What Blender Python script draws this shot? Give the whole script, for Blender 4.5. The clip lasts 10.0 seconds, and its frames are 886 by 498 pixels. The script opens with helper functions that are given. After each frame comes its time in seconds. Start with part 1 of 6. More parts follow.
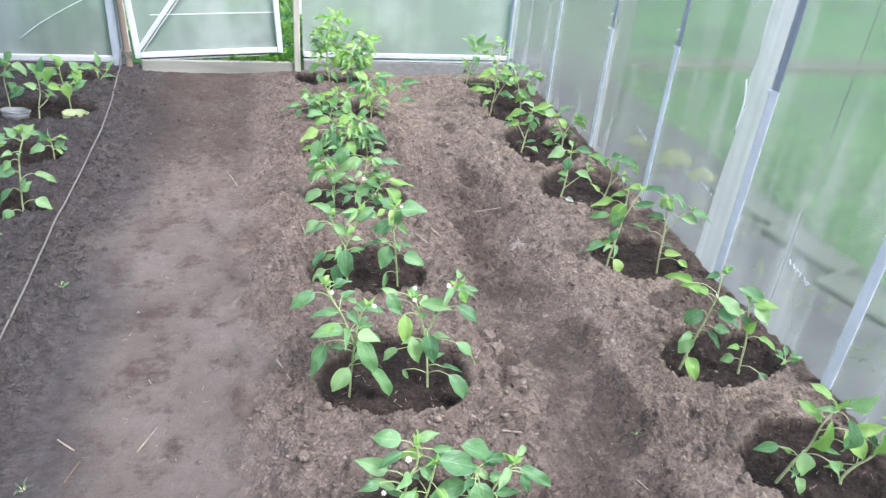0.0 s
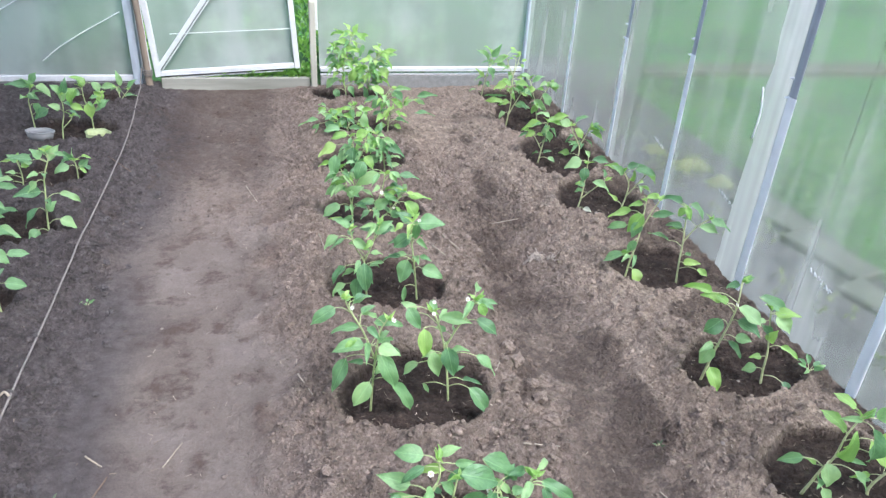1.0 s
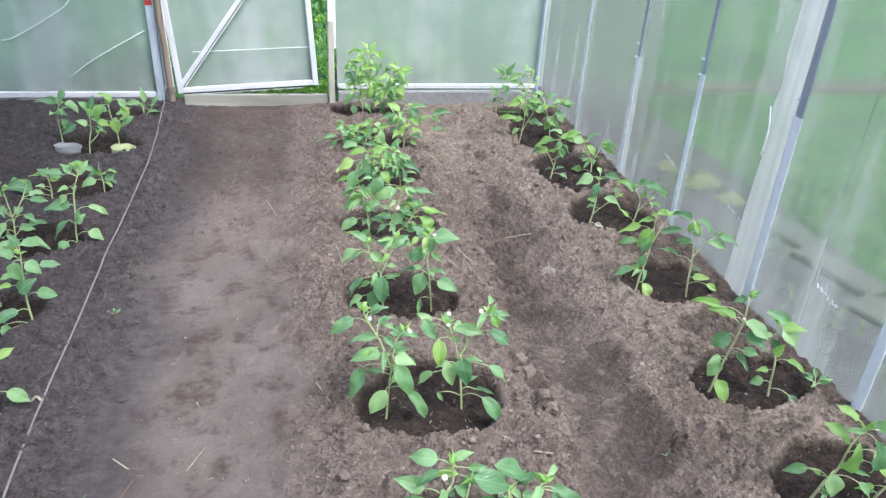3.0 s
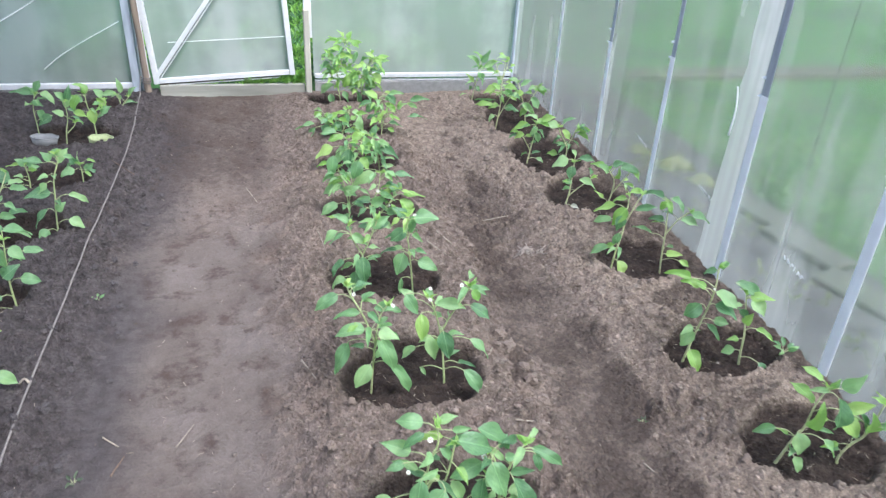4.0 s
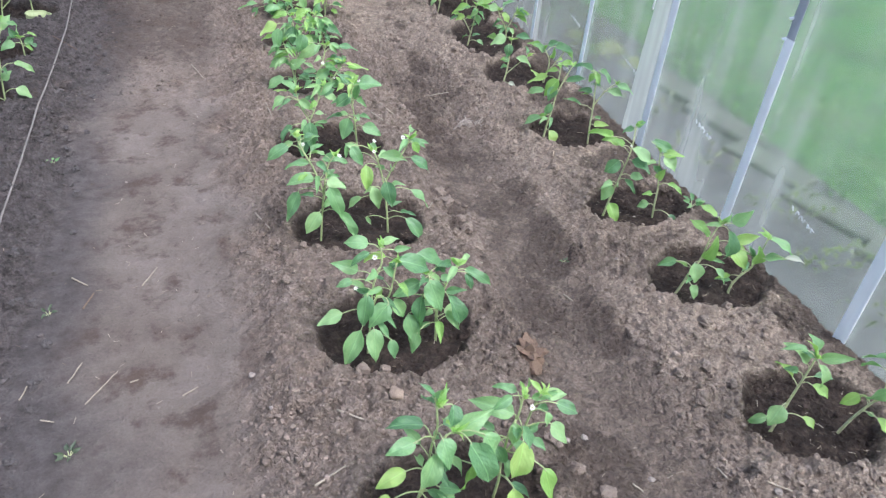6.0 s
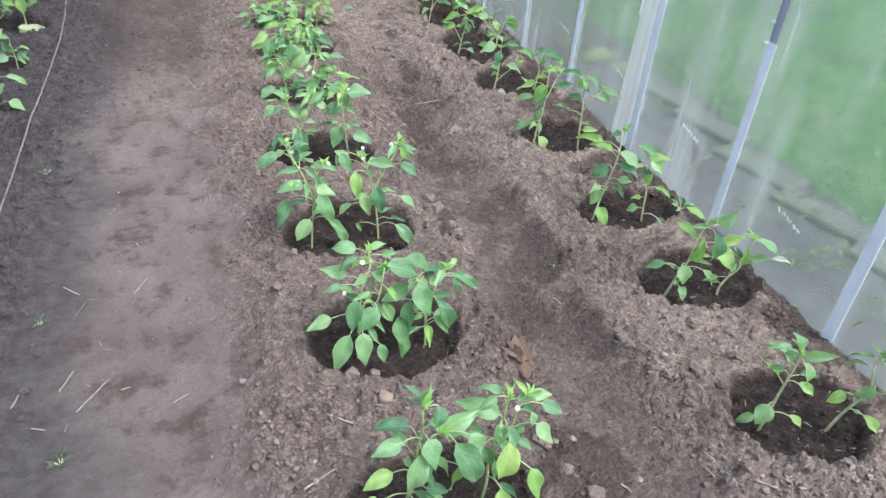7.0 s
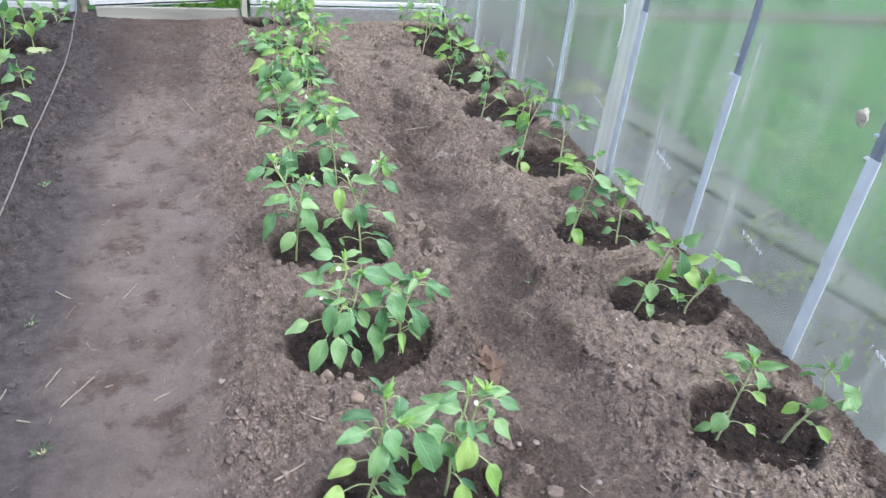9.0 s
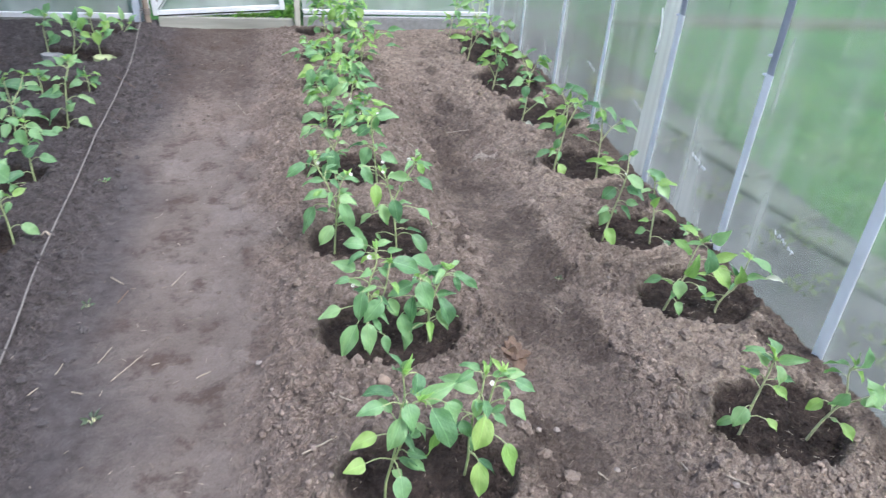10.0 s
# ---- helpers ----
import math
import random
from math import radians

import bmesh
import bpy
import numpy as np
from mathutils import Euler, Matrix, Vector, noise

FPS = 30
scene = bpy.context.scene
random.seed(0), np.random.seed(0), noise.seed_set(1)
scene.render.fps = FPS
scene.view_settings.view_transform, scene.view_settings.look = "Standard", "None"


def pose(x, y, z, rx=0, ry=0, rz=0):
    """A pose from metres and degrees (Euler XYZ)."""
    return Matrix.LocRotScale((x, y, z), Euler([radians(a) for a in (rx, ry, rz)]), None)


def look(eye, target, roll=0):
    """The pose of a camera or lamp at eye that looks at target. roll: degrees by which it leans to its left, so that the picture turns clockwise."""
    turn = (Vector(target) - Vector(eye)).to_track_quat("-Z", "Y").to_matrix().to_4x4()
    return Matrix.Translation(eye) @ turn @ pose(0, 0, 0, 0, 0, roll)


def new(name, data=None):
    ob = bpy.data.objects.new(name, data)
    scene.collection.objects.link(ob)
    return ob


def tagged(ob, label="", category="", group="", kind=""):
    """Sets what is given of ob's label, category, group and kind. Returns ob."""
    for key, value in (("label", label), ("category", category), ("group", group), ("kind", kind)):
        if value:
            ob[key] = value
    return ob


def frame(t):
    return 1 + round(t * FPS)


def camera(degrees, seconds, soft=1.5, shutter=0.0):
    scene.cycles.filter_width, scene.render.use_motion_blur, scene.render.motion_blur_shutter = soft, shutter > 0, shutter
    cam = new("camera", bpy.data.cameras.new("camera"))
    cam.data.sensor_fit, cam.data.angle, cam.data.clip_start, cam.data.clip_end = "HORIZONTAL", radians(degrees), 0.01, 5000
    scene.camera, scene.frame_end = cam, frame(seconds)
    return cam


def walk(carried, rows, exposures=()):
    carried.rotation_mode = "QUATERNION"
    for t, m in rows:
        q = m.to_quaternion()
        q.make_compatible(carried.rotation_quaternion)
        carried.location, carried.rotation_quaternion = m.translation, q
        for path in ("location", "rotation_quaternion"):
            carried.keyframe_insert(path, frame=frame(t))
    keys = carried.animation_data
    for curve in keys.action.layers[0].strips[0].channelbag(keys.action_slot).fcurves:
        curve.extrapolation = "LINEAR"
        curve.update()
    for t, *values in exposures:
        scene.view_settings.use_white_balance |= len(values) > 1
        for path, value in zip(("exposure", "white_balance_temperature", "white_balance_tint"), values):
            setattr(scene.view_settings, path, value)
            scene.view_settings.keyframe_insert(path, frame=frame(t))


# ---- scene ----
cam = camera(63.1, 10.0, soft=1.3, shutter=0.7)
PATH = [
    (0, (0.003, 0.225, 1.419), (0.436, 1.898, 0.412), 5.2),
    (0.5, (-0.001, 0.224, 1.421), (0.409, 1.907, 0.42), 5.7),
    (1, (-0.001, 0.221, 1.436), (0.385, 1.916, 0.448), 3.5),
    (1.5, (-0.003, 0.219, 1.444), (0.378, 1.926, 0.472), 3.8),
    (2, (-0.017, 0.194, 1.44), (0.363, 1.906, 0.478), 4.6),
    (2.2, (-0.02, 0.18, 1.453), (0.35, 1.894, 0.491), 4.4),
    (3.3, (-0.017, 0.15, 1.471), (0.334, 1.873, 0.516), 3.1),
    (3.5, (-0.032, 0.138, 1.46), (0.34, 1.857, 0.508), 3.8),
    (4, (-0.038, 0.09, 1.454), (0.372, 1.791, 0.486), 3.2),
    (4.5, (-0.055, 0.024, 1.443), (0.399, 1.707, 0.462), 4.9),
    (5, (-0.063, -0.047, 1.405), (0.419, 1.564, 0.322), 4.0),
    (5.5, (-0.074, -0.119, 1.393), (0.437, 1.426, 0.231), 5.0),
    (5.7, (-0.081, -0.145, 1.399), (0.442, 1.394, 0.233), 5.5),
    (6.8, (-0.066, -0.204, 1.412), (0.482, 1.338, 0.262), 5.7),
    (7, (-0.058, -0.203, 1.409), (0.481, 1.348, 0.266), 5.1),
    (7.5, (-0.067, -0.212, 1.403), (0.463, 1.353, 0.277), 4.3),
    (8, (-0.078, -0.261, 1.43), (0.449, 1.325, 0.33), 5.8),
    (8.5, (-0.057, -0.28, 1.424), (0.489, 1.323, 0.361), 5.0),
    (9, (-0.022, -0.336, 1.414), (0.525, 1.268, 0.353), 6.1),
    (9.5, (0.005, -0.396, 1.415), (0.495, 1.24, 0.375), 5.2),
    (10, (0.024, -0.443, 1.413), (0.431, 1.212, 0.367), 4.4),
]
walk(cam, [(t, look(eye, target, roll)) for t, eye, target, roll in PATH], [(0, 1.31, 5860, 12.5), (2, 1.155, 5860, 12.5), (4, 1.155, 5840, 12.5), (5, 1.14, 5810, 12.5), (7, 1.15, 5800, 12.5), (8, 1.20, 5790, 12.5), (8.5, 1.20, 5790, 12.5), (9, 1.09, 5780, 12.5), (9.5, 1.18, 5780, 12.5), (10, 1.10, 5780, 12.5)])

# ---------------------------------------------------------------- light
world = bpy.data.worlds.new("world")
scene.world = world
world.use_nodes = True
wn = world.node_tree
bg = wn.nodes["Background"]
sky = wn.nodes.new("ShaderNodeTexSky")
sky.sky_type = "NISHITA"
sky.sun_disc = False
sky.sun_elevation = radians(48)
sky.sun_rotation = radians(143)
sky.dust_density = 4.0
sky.air_density = 1.0
wn.links.new(sky.outputs[0], bg.inputs[0])
bg.inputs[1].default_value = 0.14

sun = new("sun", bpy.data.lights.new("sun", "SUN"))
sun.data.energy = 1.85
sun.data.angle = radians(22)
sun.data.color = (1.0, 0.97, 0.93)
sun.matrix_world = look((1.6, -0.6, 4.6), (0, 1.5, 0))


# ---------------------------------------------------------------- material helpers
def material(name):
    mat = bpy.data.materials.new(name)
    mat.use_nodes = True
    t = mat.node_tree
    return mat, t, t.nodes["Principled BSDF"]


def node(t, kind, **sets):
    n = t.nodes.new(kind)
    for k, v in sets.items():
        n.inputs[k.replace("_", " ")].default_value = v
    return n


def noise_tex(t, scale, detail=5.0, rough=0.6, stretch=None, space="Object"):
    co = t.nodes.new("ShaderNodeTexCoord")
    n = node(t, "ShaderNodeTexNoise", Scale=scale, Detail=detail, Roughness=rough)
    if stretch:
        mp = node(t, "ShaderNodeMapping")
        mp.inputs["Scale"].default_value = stretch
        t.links.new(co.outputs[space], mp.inputs[0])
        t.links.new(mp.outputs[0], n.inputs["Vector"])
    else:
        t.links.new(co.outputs[space], n.inputs["Vector"])
    return n.outputs["Fac"]


def ramp(t, src, *stops):
    r = t.nodes.new("ShaderNodeValToRGB")
    els = r.color_ramp.elements
    while len(els) < len(stops):
        els.new(0.5)
    for e, (p, c) in zip(els, stops):
        e.position = p
        e.color = (*c, 1) if len(c) == 3 else c
    t.links.new(src, r.inputs[0])
    return r.outputs["Color"]


def soft_ramp(t, src, *stops):
    out = ramp(t, src, *stops)
    out.node.color_ramp.interpolation = "B_SPLINE"
    return out


def grey(v):
    return (v, v, v)


def mixed(t, fac, a, b, mode="MIX"):
    m = t.nodes.new("ShaderNodeMix")
    m.data_type = "RGBA"
    m.blend_type = mode
    for sock, val in ((m.inputs[0], fac), (m.inputs[6], a), (m.inputs[7], b)):
        if isinstance(val, (int, float)):
            sock.default_value = val
        elif isinstance(val, tuple):
            sock.default_value = (*val, 1)
        else:
            t.links.new(val, sock)
    return m.outputs[2]


def math_node(t, op, a, b=0.0):
    m = t.nodes.new("ShaderNodeMath")
    m.operation = op
    for sock, val in ((m.inputs[0], a), (m.inputs[1], b)):
        if isinstance(val, (int, float)):
            sock.default_value = val
        else:
            t.links.new(val, sock)
    return m.outputs[0]


def bump(t, bsdf, height, strength, distance):
    b = node(t, "ShaderNodeBump", Strength=strength, Distance=distance)
    t.links.new(height, b.inputs["Height"])
    t.links.new(b.outputs[0], bsdf.inputs["Normal"])


def plain(name, colour, rough=0.6, metal=0.0, vary=0.25, scale=30.0, bumps=0.2, stretch=None):
    """A painted, metal or plastic surface with grime at two scales."""
    mat, t, b = material(name)
    fine = noise_tex(t, scale, 6, stretch=stretch)
    wide = noise_tex(t, scale / 9, 3)
    lo = tuple(c * (1 - vary) for c in colour)
    hi = tuple(min(1, c * (1 + vary * 0.6)) for c in colour)
    col = ramp(t, fine, (0.3, lo), (0.7, hi))
    col = mixed(t, ramp(t, wide, (0.45, grey(0)), (0.75, grey(0.6))), col, tuple(c * 0.7 for c in colour))
    t.links.new(col, b.inputs["Base Color"])
    b.inputs["Roughness"].default_value = rough
    b.inputs["Metallic"].default_value = metal
    bump(t, b, fine, bumps, 0.002)
    return mat


# ---------------------------------------------------------------- materials
def soil_material(name, crumbled):
    mat, t, b = material(name)
    at = t.nodes.new("ShaderNodeAttribute")
    at.attribute_name = "ground_kind_shade"
    sep = t.nodes.new("ShaderNodeSeparateColor")
    t.links.new(at.outputs["Color"], sep.inputs[0])
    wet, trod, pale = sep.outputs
    shaded = at.outputs["Alpha"]
    grain = noise_tex(t, 160, 8, 0.7)
    mid = noise_tex(t, 22, 6, 0.65)
    big = noise_tex(t, 3.2, 5, 0.6)
    loose = ramp(t, mid, (0.25, (0.164, 0.125, 0.101)), (0.5, (0.270, 0.211, 0.175)), (0.8, (0.377, 0.305, 0.259)))
    light = ramp(t, mid, (0.25, (0.295, 0.226, 0.180)), (0.55, (0.440, 0.346, 0.280)), (0.85, (0.57, 0.465, 0.39)))
    packed = ramp(t, big, (0.3, (0.170, 0.136, 0.117)), (0.5, (0.247, 0.205, 0.180)), (0.72, (0.302, 0.258, 0.231)))
    stain = noise_tex(t, 6.5, 6, 0.7)
    packed = mixed(t, ramp(t, stain, (0.38, grey(0.9)), (0.48, grey(0))), packed, (0.118, 0.084, 0.069))
    packed = mixed(t, ramp(t, mid, (0.35, grey(0.3)), (0.7, grey(0))), packed, (0.12, 0.092, 0.08))
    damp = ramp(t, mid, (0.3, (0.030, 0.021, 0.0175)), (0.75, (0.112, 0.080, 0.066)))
    col = mixed(t, pale, loose, light)
    col = mixed(t, trod, col, packed)
    # darker bluish soil colour that imitates the shade over the left bed
    shade_tone = ramp(t, mid, (0.25, (0.063, 0.054, 0.054)), (0.5, (0.112, 0.097, 0.096)), (0.8, (0.175, 0.154, 0.152)))
    col = mixed(t, shaded, col, shade_tone)
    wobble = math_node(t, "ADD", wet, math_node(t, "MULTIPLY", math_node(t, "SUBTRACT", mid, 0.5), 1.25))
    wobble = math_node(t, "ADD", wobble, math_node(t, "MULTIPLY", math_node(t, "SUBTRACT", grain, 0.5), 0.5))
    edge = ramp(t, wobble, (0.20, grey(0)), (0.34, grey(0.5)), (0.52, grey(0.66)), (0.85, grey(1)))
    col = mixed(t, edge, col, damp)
    geo = t.nodes.new("ShaderNodeNewGeometry")
    if crumbled:
        col = mixed(t, 1.0, col, ramp(t, geo.outputs["Random Per Island"], (0.0, grey(0.70)), (0.7, grey(0.93)), (0.97, grey(1.08)), (1.0, grey(1.35))), "MULTIPLY")
    # small crumbs: each its own tone and relief, worn flat on the path
    co = t.nodes.new("ShaderNodeTexCoord")
    shake = node(t, "ShaderNodeTexNoise", Scale=45.0, Detail=3.0)
    t.links.new(co.outputs["Object"], shake.inputs["Vector"])
    bent = t.nodes.new("ShaderNodeVectorMath")
    bent.operation = "MULTIPLY_ADD"
    t.links.new(shake.outputs["Color"], bent.inputs[0])
    bent.inputs[1].default_value = (0.018, 0.018, 0.018)
    t.links.new(co.outputs["Object"], bent.inputs[2])
    loose_share = math_node(t, "SUBTRACT", 1.0, math_node(t, "MULTIPLY", trod, 0.9))
    relief = None
    for scale, weight in ((62.0, 1.0), (125.0, 0.6)):
        cell = node(t, "ShaderNodeTexVoronoi", Scale=scale, Randomness=1.0)
        t.links.new(bent.outputs[0], cell.inputs["Vector"])
        tone = t.nodes.new("ShaderNodeSeparateColor")
        t.links.new(cell.outputs["Color"], tone.inputs[0])
        col = mixed(t, math_node(t, "MULTIPLY", loose_share, 0.8), col, mixed(t, 1.0, col, ramp(t, tone.outputs[0], (0.0, grey(0.78)), (0.6, grey(0.98)), (1.0, grey(1.2))), "MULTIPLY"))
        mound = math_node(t, "MULTIPLY", math_node(t, "SUBTRACT", math_node(t, "MULTIPLY", tone.outputs[1], 0.6), cell.outputs["Distance"]), weight)
        relief = mound if relief is None else math_node(t, "ADD", relief, mound)
    relief = math_node(t, "MULTIPLY", relief, loose_share)
    col = mixed(t, 0.55, col, ramp(t, grain, (0.3, grey(0.55)), (0.7, grey(1.05))), "MULTIPLY")
    t.links.new(col, b.inputs["Base Color"])
    b.inputs["Roughness"].default_value = 0.92
    b.inputs["Specular IOR Level"].default_value = 0.25
    both = math_node(t, "ADD", math_node(t, "ADD", grain, math_node(t, "MULTIPLY", relief, 1.0)), math_node(t, "MULTIPLY", mid, 1.5))
    bump(t, b, both, 0.5 if crumbled else 1.0, 0.006 if crumbled else 0.012)
    return mat


def leaf_material(name, dark, mid, pale):
    mat, t, b = material(name)
    info = t.nodes.new("ShaderNodeObjectInfo")
    co = t.nodes.new("ShaderNodeTexCoord")
    sep = t.nodes.new("ShaderNodeSeparateXYZ")
    t.links.new(co.outputs["Generated"], sep.inputs[0])
    side = math_node(t, "ABSOLUTE", math_node(t, "SUBTRACT", sep.outputs[0], 0.5))
    rib = math_node(t, "LESS_THAN", side, 0.022)
    slant = math_node(t, "SUBTRACT", sep.outputs[1], math_node(t, "MULTIPLY", side, 0.75))
    wave = math_node(t, "SINE", math_node(t, "MULTIPLY", slant, 44.0))
    vein = ramp(t, wave, (0.85, grey(0)), (1.0, grey(0.13)))
    blotch = noise_tex(t, 5, 5, space="Generated")
    tone = math_node(t, "ADD", math_node(t, "MULTIPLY", info.outputs["Random"], 0.6), math_node(t, "MULTIPLY", blotch, 0.4))
    col = ramp(t, tone, (0.15, dark), (0.5, mid), (0.85, pale))
    col = mixed(t, vein, col, tuple(min(1, c * 1.35 + 0.01) for c in mid))
    col = mixed(t, math_node(t, "MULTIPLY", rib, 0.30), col, tuple(min(1, c * 1.7 + 0.03) for c in mid))
    t.links.new(col, b.inputs["Base Color"])
    b.inputs["Roughness"].default_value = 0.31
    b.inputs["Specular IOR Level"].default_value = 0.75
    bump(t, b, math_node(t, "ADD", math_node(t, "MULTIPLY", wave, 0.04), blotch), 0.3, 0.03)
    out = t.nodes["Material Output"]
    tr = t.nodes.new("ShaderNodeBsdfTranslucent")
    t.links.new(mixed(t, 1.0, col, (1.4, 1.7, 0.9), "MULTIPLY"), tr.inputs[0])
    mx = node(t, "ShaderNodeMixShader", Fac=0.30)
    t.links.new(b.outputs[0], mx.inputs[1])
    t.links.new(tr.outputs[0], mx.inputs[2])
    t.links.new(mx.outputs[0], out.inputs[0])
    return mat


def sheet_material(name, haze_lo, haze_hi, tint, streak, blur, milky=(0.45, 0.48, 0.48), thin_runs=0.0, splash=0.0, dry=0.0):
    """Clouded plastic sheet: seen through with blur, with milky run-down streaks."""
    mat, t, b = material(name)
    t.nodes.remove(b)
    out = t.nodes["Material Output"]
    runs = noise_tex(t, 9, 2.5, 0.5, stretch=(streak, streak, 0.09))
    cloud = noise_tex(t, 2.2, 4, 0.55)
    fac = math_node(t, "ADD", math_node(t, "MULTIPLY", runs, 0.6), math_node(t, "MULTIPLY", cloud, 0.4))
    haze = soft_ramp(t, fac, (0.42 + dry, grey(haze_lo)), (0.52 + dry, grey((haze_lo * 3 + haze_hi) / 4)), (0.62 + dry, grey(haze_hi)))
    thin = soft_ramp(t, noise_tex(t, 24, 1.5, 0.5, stretch=(1, 1, 0.03)), (0.58, grey(0)), (0.80, grey(thin_runs)))
    haze = mixed(t, 1.0, haze, thin, "ADD")
    if splash:
        co = t.nodes.new("ShaderNodeTexCoord")
        sep = t.nodes.new("ShaderNodeSeparateXYZ")
        t.links.new(co.outputs["Object"], sep.inputs[0])
        low = math_node(t, "SUBTRACT", math_node(t, "ADD", 0.30, math_node(t, "MULTIPLY", cloud, 0.5)), sep.outputs[2])
        haze = mixed(t, 1.0, haze, ramp(t, low, (0.30, grey(0)), (0.60, grey(splash))), "ADD")
    see = node(t, "ShaderNodeBsdfRefraction", IOR=1.25, Roughness=blur)
    see.inputs["Color"].default_value = (*tint, 1)
    clear = node(t, "ShaderNodeBsdfTransparent")
    clear.inputs[0].default_value = (*tint, 1)
    m0 = node(t, "ShaderNodeMixShader", Fac=0.88)
    t.links.new(clear.outputs[0], m0.inputs[1])
    t.links.new(see.outputs[0], m0.inputs[2])
    milk = node(t, "ShaderNodeBsdfTranslucent")
    milk.inputs[0].default_value = (*milky, 1)
    dif = node(t, "ShaderNodeBsdfDiffuse")
    dif.inputs[0].default_value = (*(c * 0.95 for c in milky), 1)
    m1 = node(t, "ShaderNodeMixShader", Fac=0.45)
    t.links.new(milk.outputs[0], m1.inputs[1])
    t.links.new(dif.outputs[0], m1.inputs[2])
    m2 = t.nodes.new("ShaderNodeMixShader")
    t.links.new(haze, m2.inputs[0])
    t.links.new(m0.outputs[0], m2.inputs[1])
    t.links.new(m1.outputs[0], m2.inputs[2])
    gl = node(t, "ShaderNodeBsdfGlossy", Roughness=0.18)
    lw = node(t, "ShaderNodeFresnel", IOR=1.4)
    m3 = t.nodes.new("ShaderNodeMixShader")
    t.links.new(math_node(t, "MULTIPLY", lw.outputs[0], 0.6), m3.inputs[0])
    t.links.new(m2.outputs[0], m3.inputs[1])
    t.links.new(gl.outputs[0], m3.inputs[2])
    t.links.new(m3.outputs[0], out.inputs[0])
    return mat


def roof_material(name, clear, clouded):
    mat, t, b = material(name)
    t.nodes.remove(b)
    out = t.nodes["Material Output"]
    a = node(t, "ShaderNodeBsdfTransparent")
    a.inputs[0].default_value = (*clear, 1)
    c = node(t, "ShaderNodeBsdfTranslucent")
    mx = node(t, "ShaderNodeMixShader", Fac=clouded)
    t.links.new(a.outputs[0], mx.inputs[1])
    t.links.new(c.outputs[0], mx.inputs[2])
    t.links.new(mx.outputs[0], out.inputs[0])
    return mat


def lawn_material():
    mat, t, b = material("lawn")
    fine = noise_tex(t, 60, 6, 0.7)
    mid = noise_tex(t, 2.5, 5, 0.6)
    col = ramp(t, fine, (0.3, (0.036, 0.122, 0.028)), (0.7, (0.098, 0.265, 0.060)))
    col = mixed(t, ramp(t, mid, (0.45, grey(0)), (0.66, grey(0.8))), col, (0.13, 0.225, 0.075))
    drift = noise_tex(t, 1.1, 4, 0.6)
    col = mixed(t, ramp(t, drift, (0.36, grey(0.8)), (0.52, grey(0))), col, (0.022, 0.070, 0.018))
    t.links.new(col, b.inputs["Base Color"])
    b.inputs["Roughness"].default_value = 0.9
    bump(t, b, fine, 0.8, 0.03)
    return mat


SOIL = soil_material("garden soil", False)
CRUMB = soil_material("soil crumbs", True)
SOILCLOD = plain("crumbly clod", (0.262, 0.205, 0.169), 0.95, 0, 0.35, 90, 0.9)
LEAF = leaf_material("pepper leaf", (0.086, 0.198, 0.098), (0.200, 0.368, 0.165), (0.350, 0.510, 0.238))
YOUNG = leaf_material("young pepper leaf", (0.19, 0.36, 0.09), (0.28, 0.46, 0.125), (0.40, 0.55, 0.18))
DRY = leaf_material("withered leaf", (0.42, 0.42, 0.36), (0.52, 0.52, 0.46), (0.60, 0.60, 0.54))
WEED = leaf_material("weed leaf", (0.055, 0.13, 0.035), (0.10, 0.22, 0.055), (0.16, 0.31, 0.075))
FRESH = leaf_material("fresh weed leaf", (0.15, 0.31, 0.06), (0.26, 0.46, 0.10), (0.38, 0.58, 0.17))
YELLOWED = leaf_material("yellowing leaf", (0.12, 0.16, 0.04), (0.22, 0.24, 0.07), (0.34, 0.33, 0.12))
SPROUT = leaf_material("dull seedling leaf", (0.05, 0.07, 0.045), (0.08, 0.11, 0.065), (0.11, 0.15, 0.085))
STEM = plain("pepper stem", (0.56, 0.60, 0.33), 0.5, 0, 0.25, 60, 0.1)
GREENSTEM = plain("green pepper stem", (0.42, 0.50, 0.24), 0.5, 0, 0.3, 60, 0.1)
PETAL = plain("white petal", (0.62, 0.64, 0.57), 0.6, 0, 0.06, 60, 0.05)
ANTHER = plain("anther", (0.45, 0.42, 0.20), 0.7)
STEEL = plain("galvanised steel", (0.90, 0.935, 0.97), 0.5, 0.0, 0.05, 40, 0.1, (1, 1, 0.15))
DARKSTEEL = plain("dark blue-grey steel", (0.36, 0.395, 0.455), 0.55, 0.2, 0.25, 40, 0.1, (1, 1, 0.15))
BLUESTEEL = plain("bluish galvanised steel", (0.56, 0.62, 0.69), 0.5, 0.15, 0.15, 40, 0.1, (1, 1, 0.15))
WHITE = plain("white painted steel", (0.71, 0.725, 0.74), 0.45, 0.0, 0.10, 30, 0.1)
WOOD = plain("weathered wood", (0.34, 0.34, 0.295), 0.85, 0, 0.35, 14, 0.6, (0.1, 1, 1))
STAKE = plain("wooden stake", (0.47, 0.455, 0.385), 0.85, 0, 0.3, 20, 0.6, (1, 1, 0.1))
CANE = plain("brown cane", (0.27, 0.215, 0.165), 0.75, 0, 0.35, 25, 0.5, (1, 1, 0.1))
CONCRETE = plain("grey concrete", (0.29, 0.29, 0.285), 0.9, 0, 0.25, 35, 0.6)
EDGING = plain("grey old slab", (0.145, 0.139, 0.130), 0.9, 0, 0.35, 14, 0.5)
TRACK = plain("worn earth", (0.125, 0.12, 0.08), 0.95, 0, 0.3, 6, 0.5)
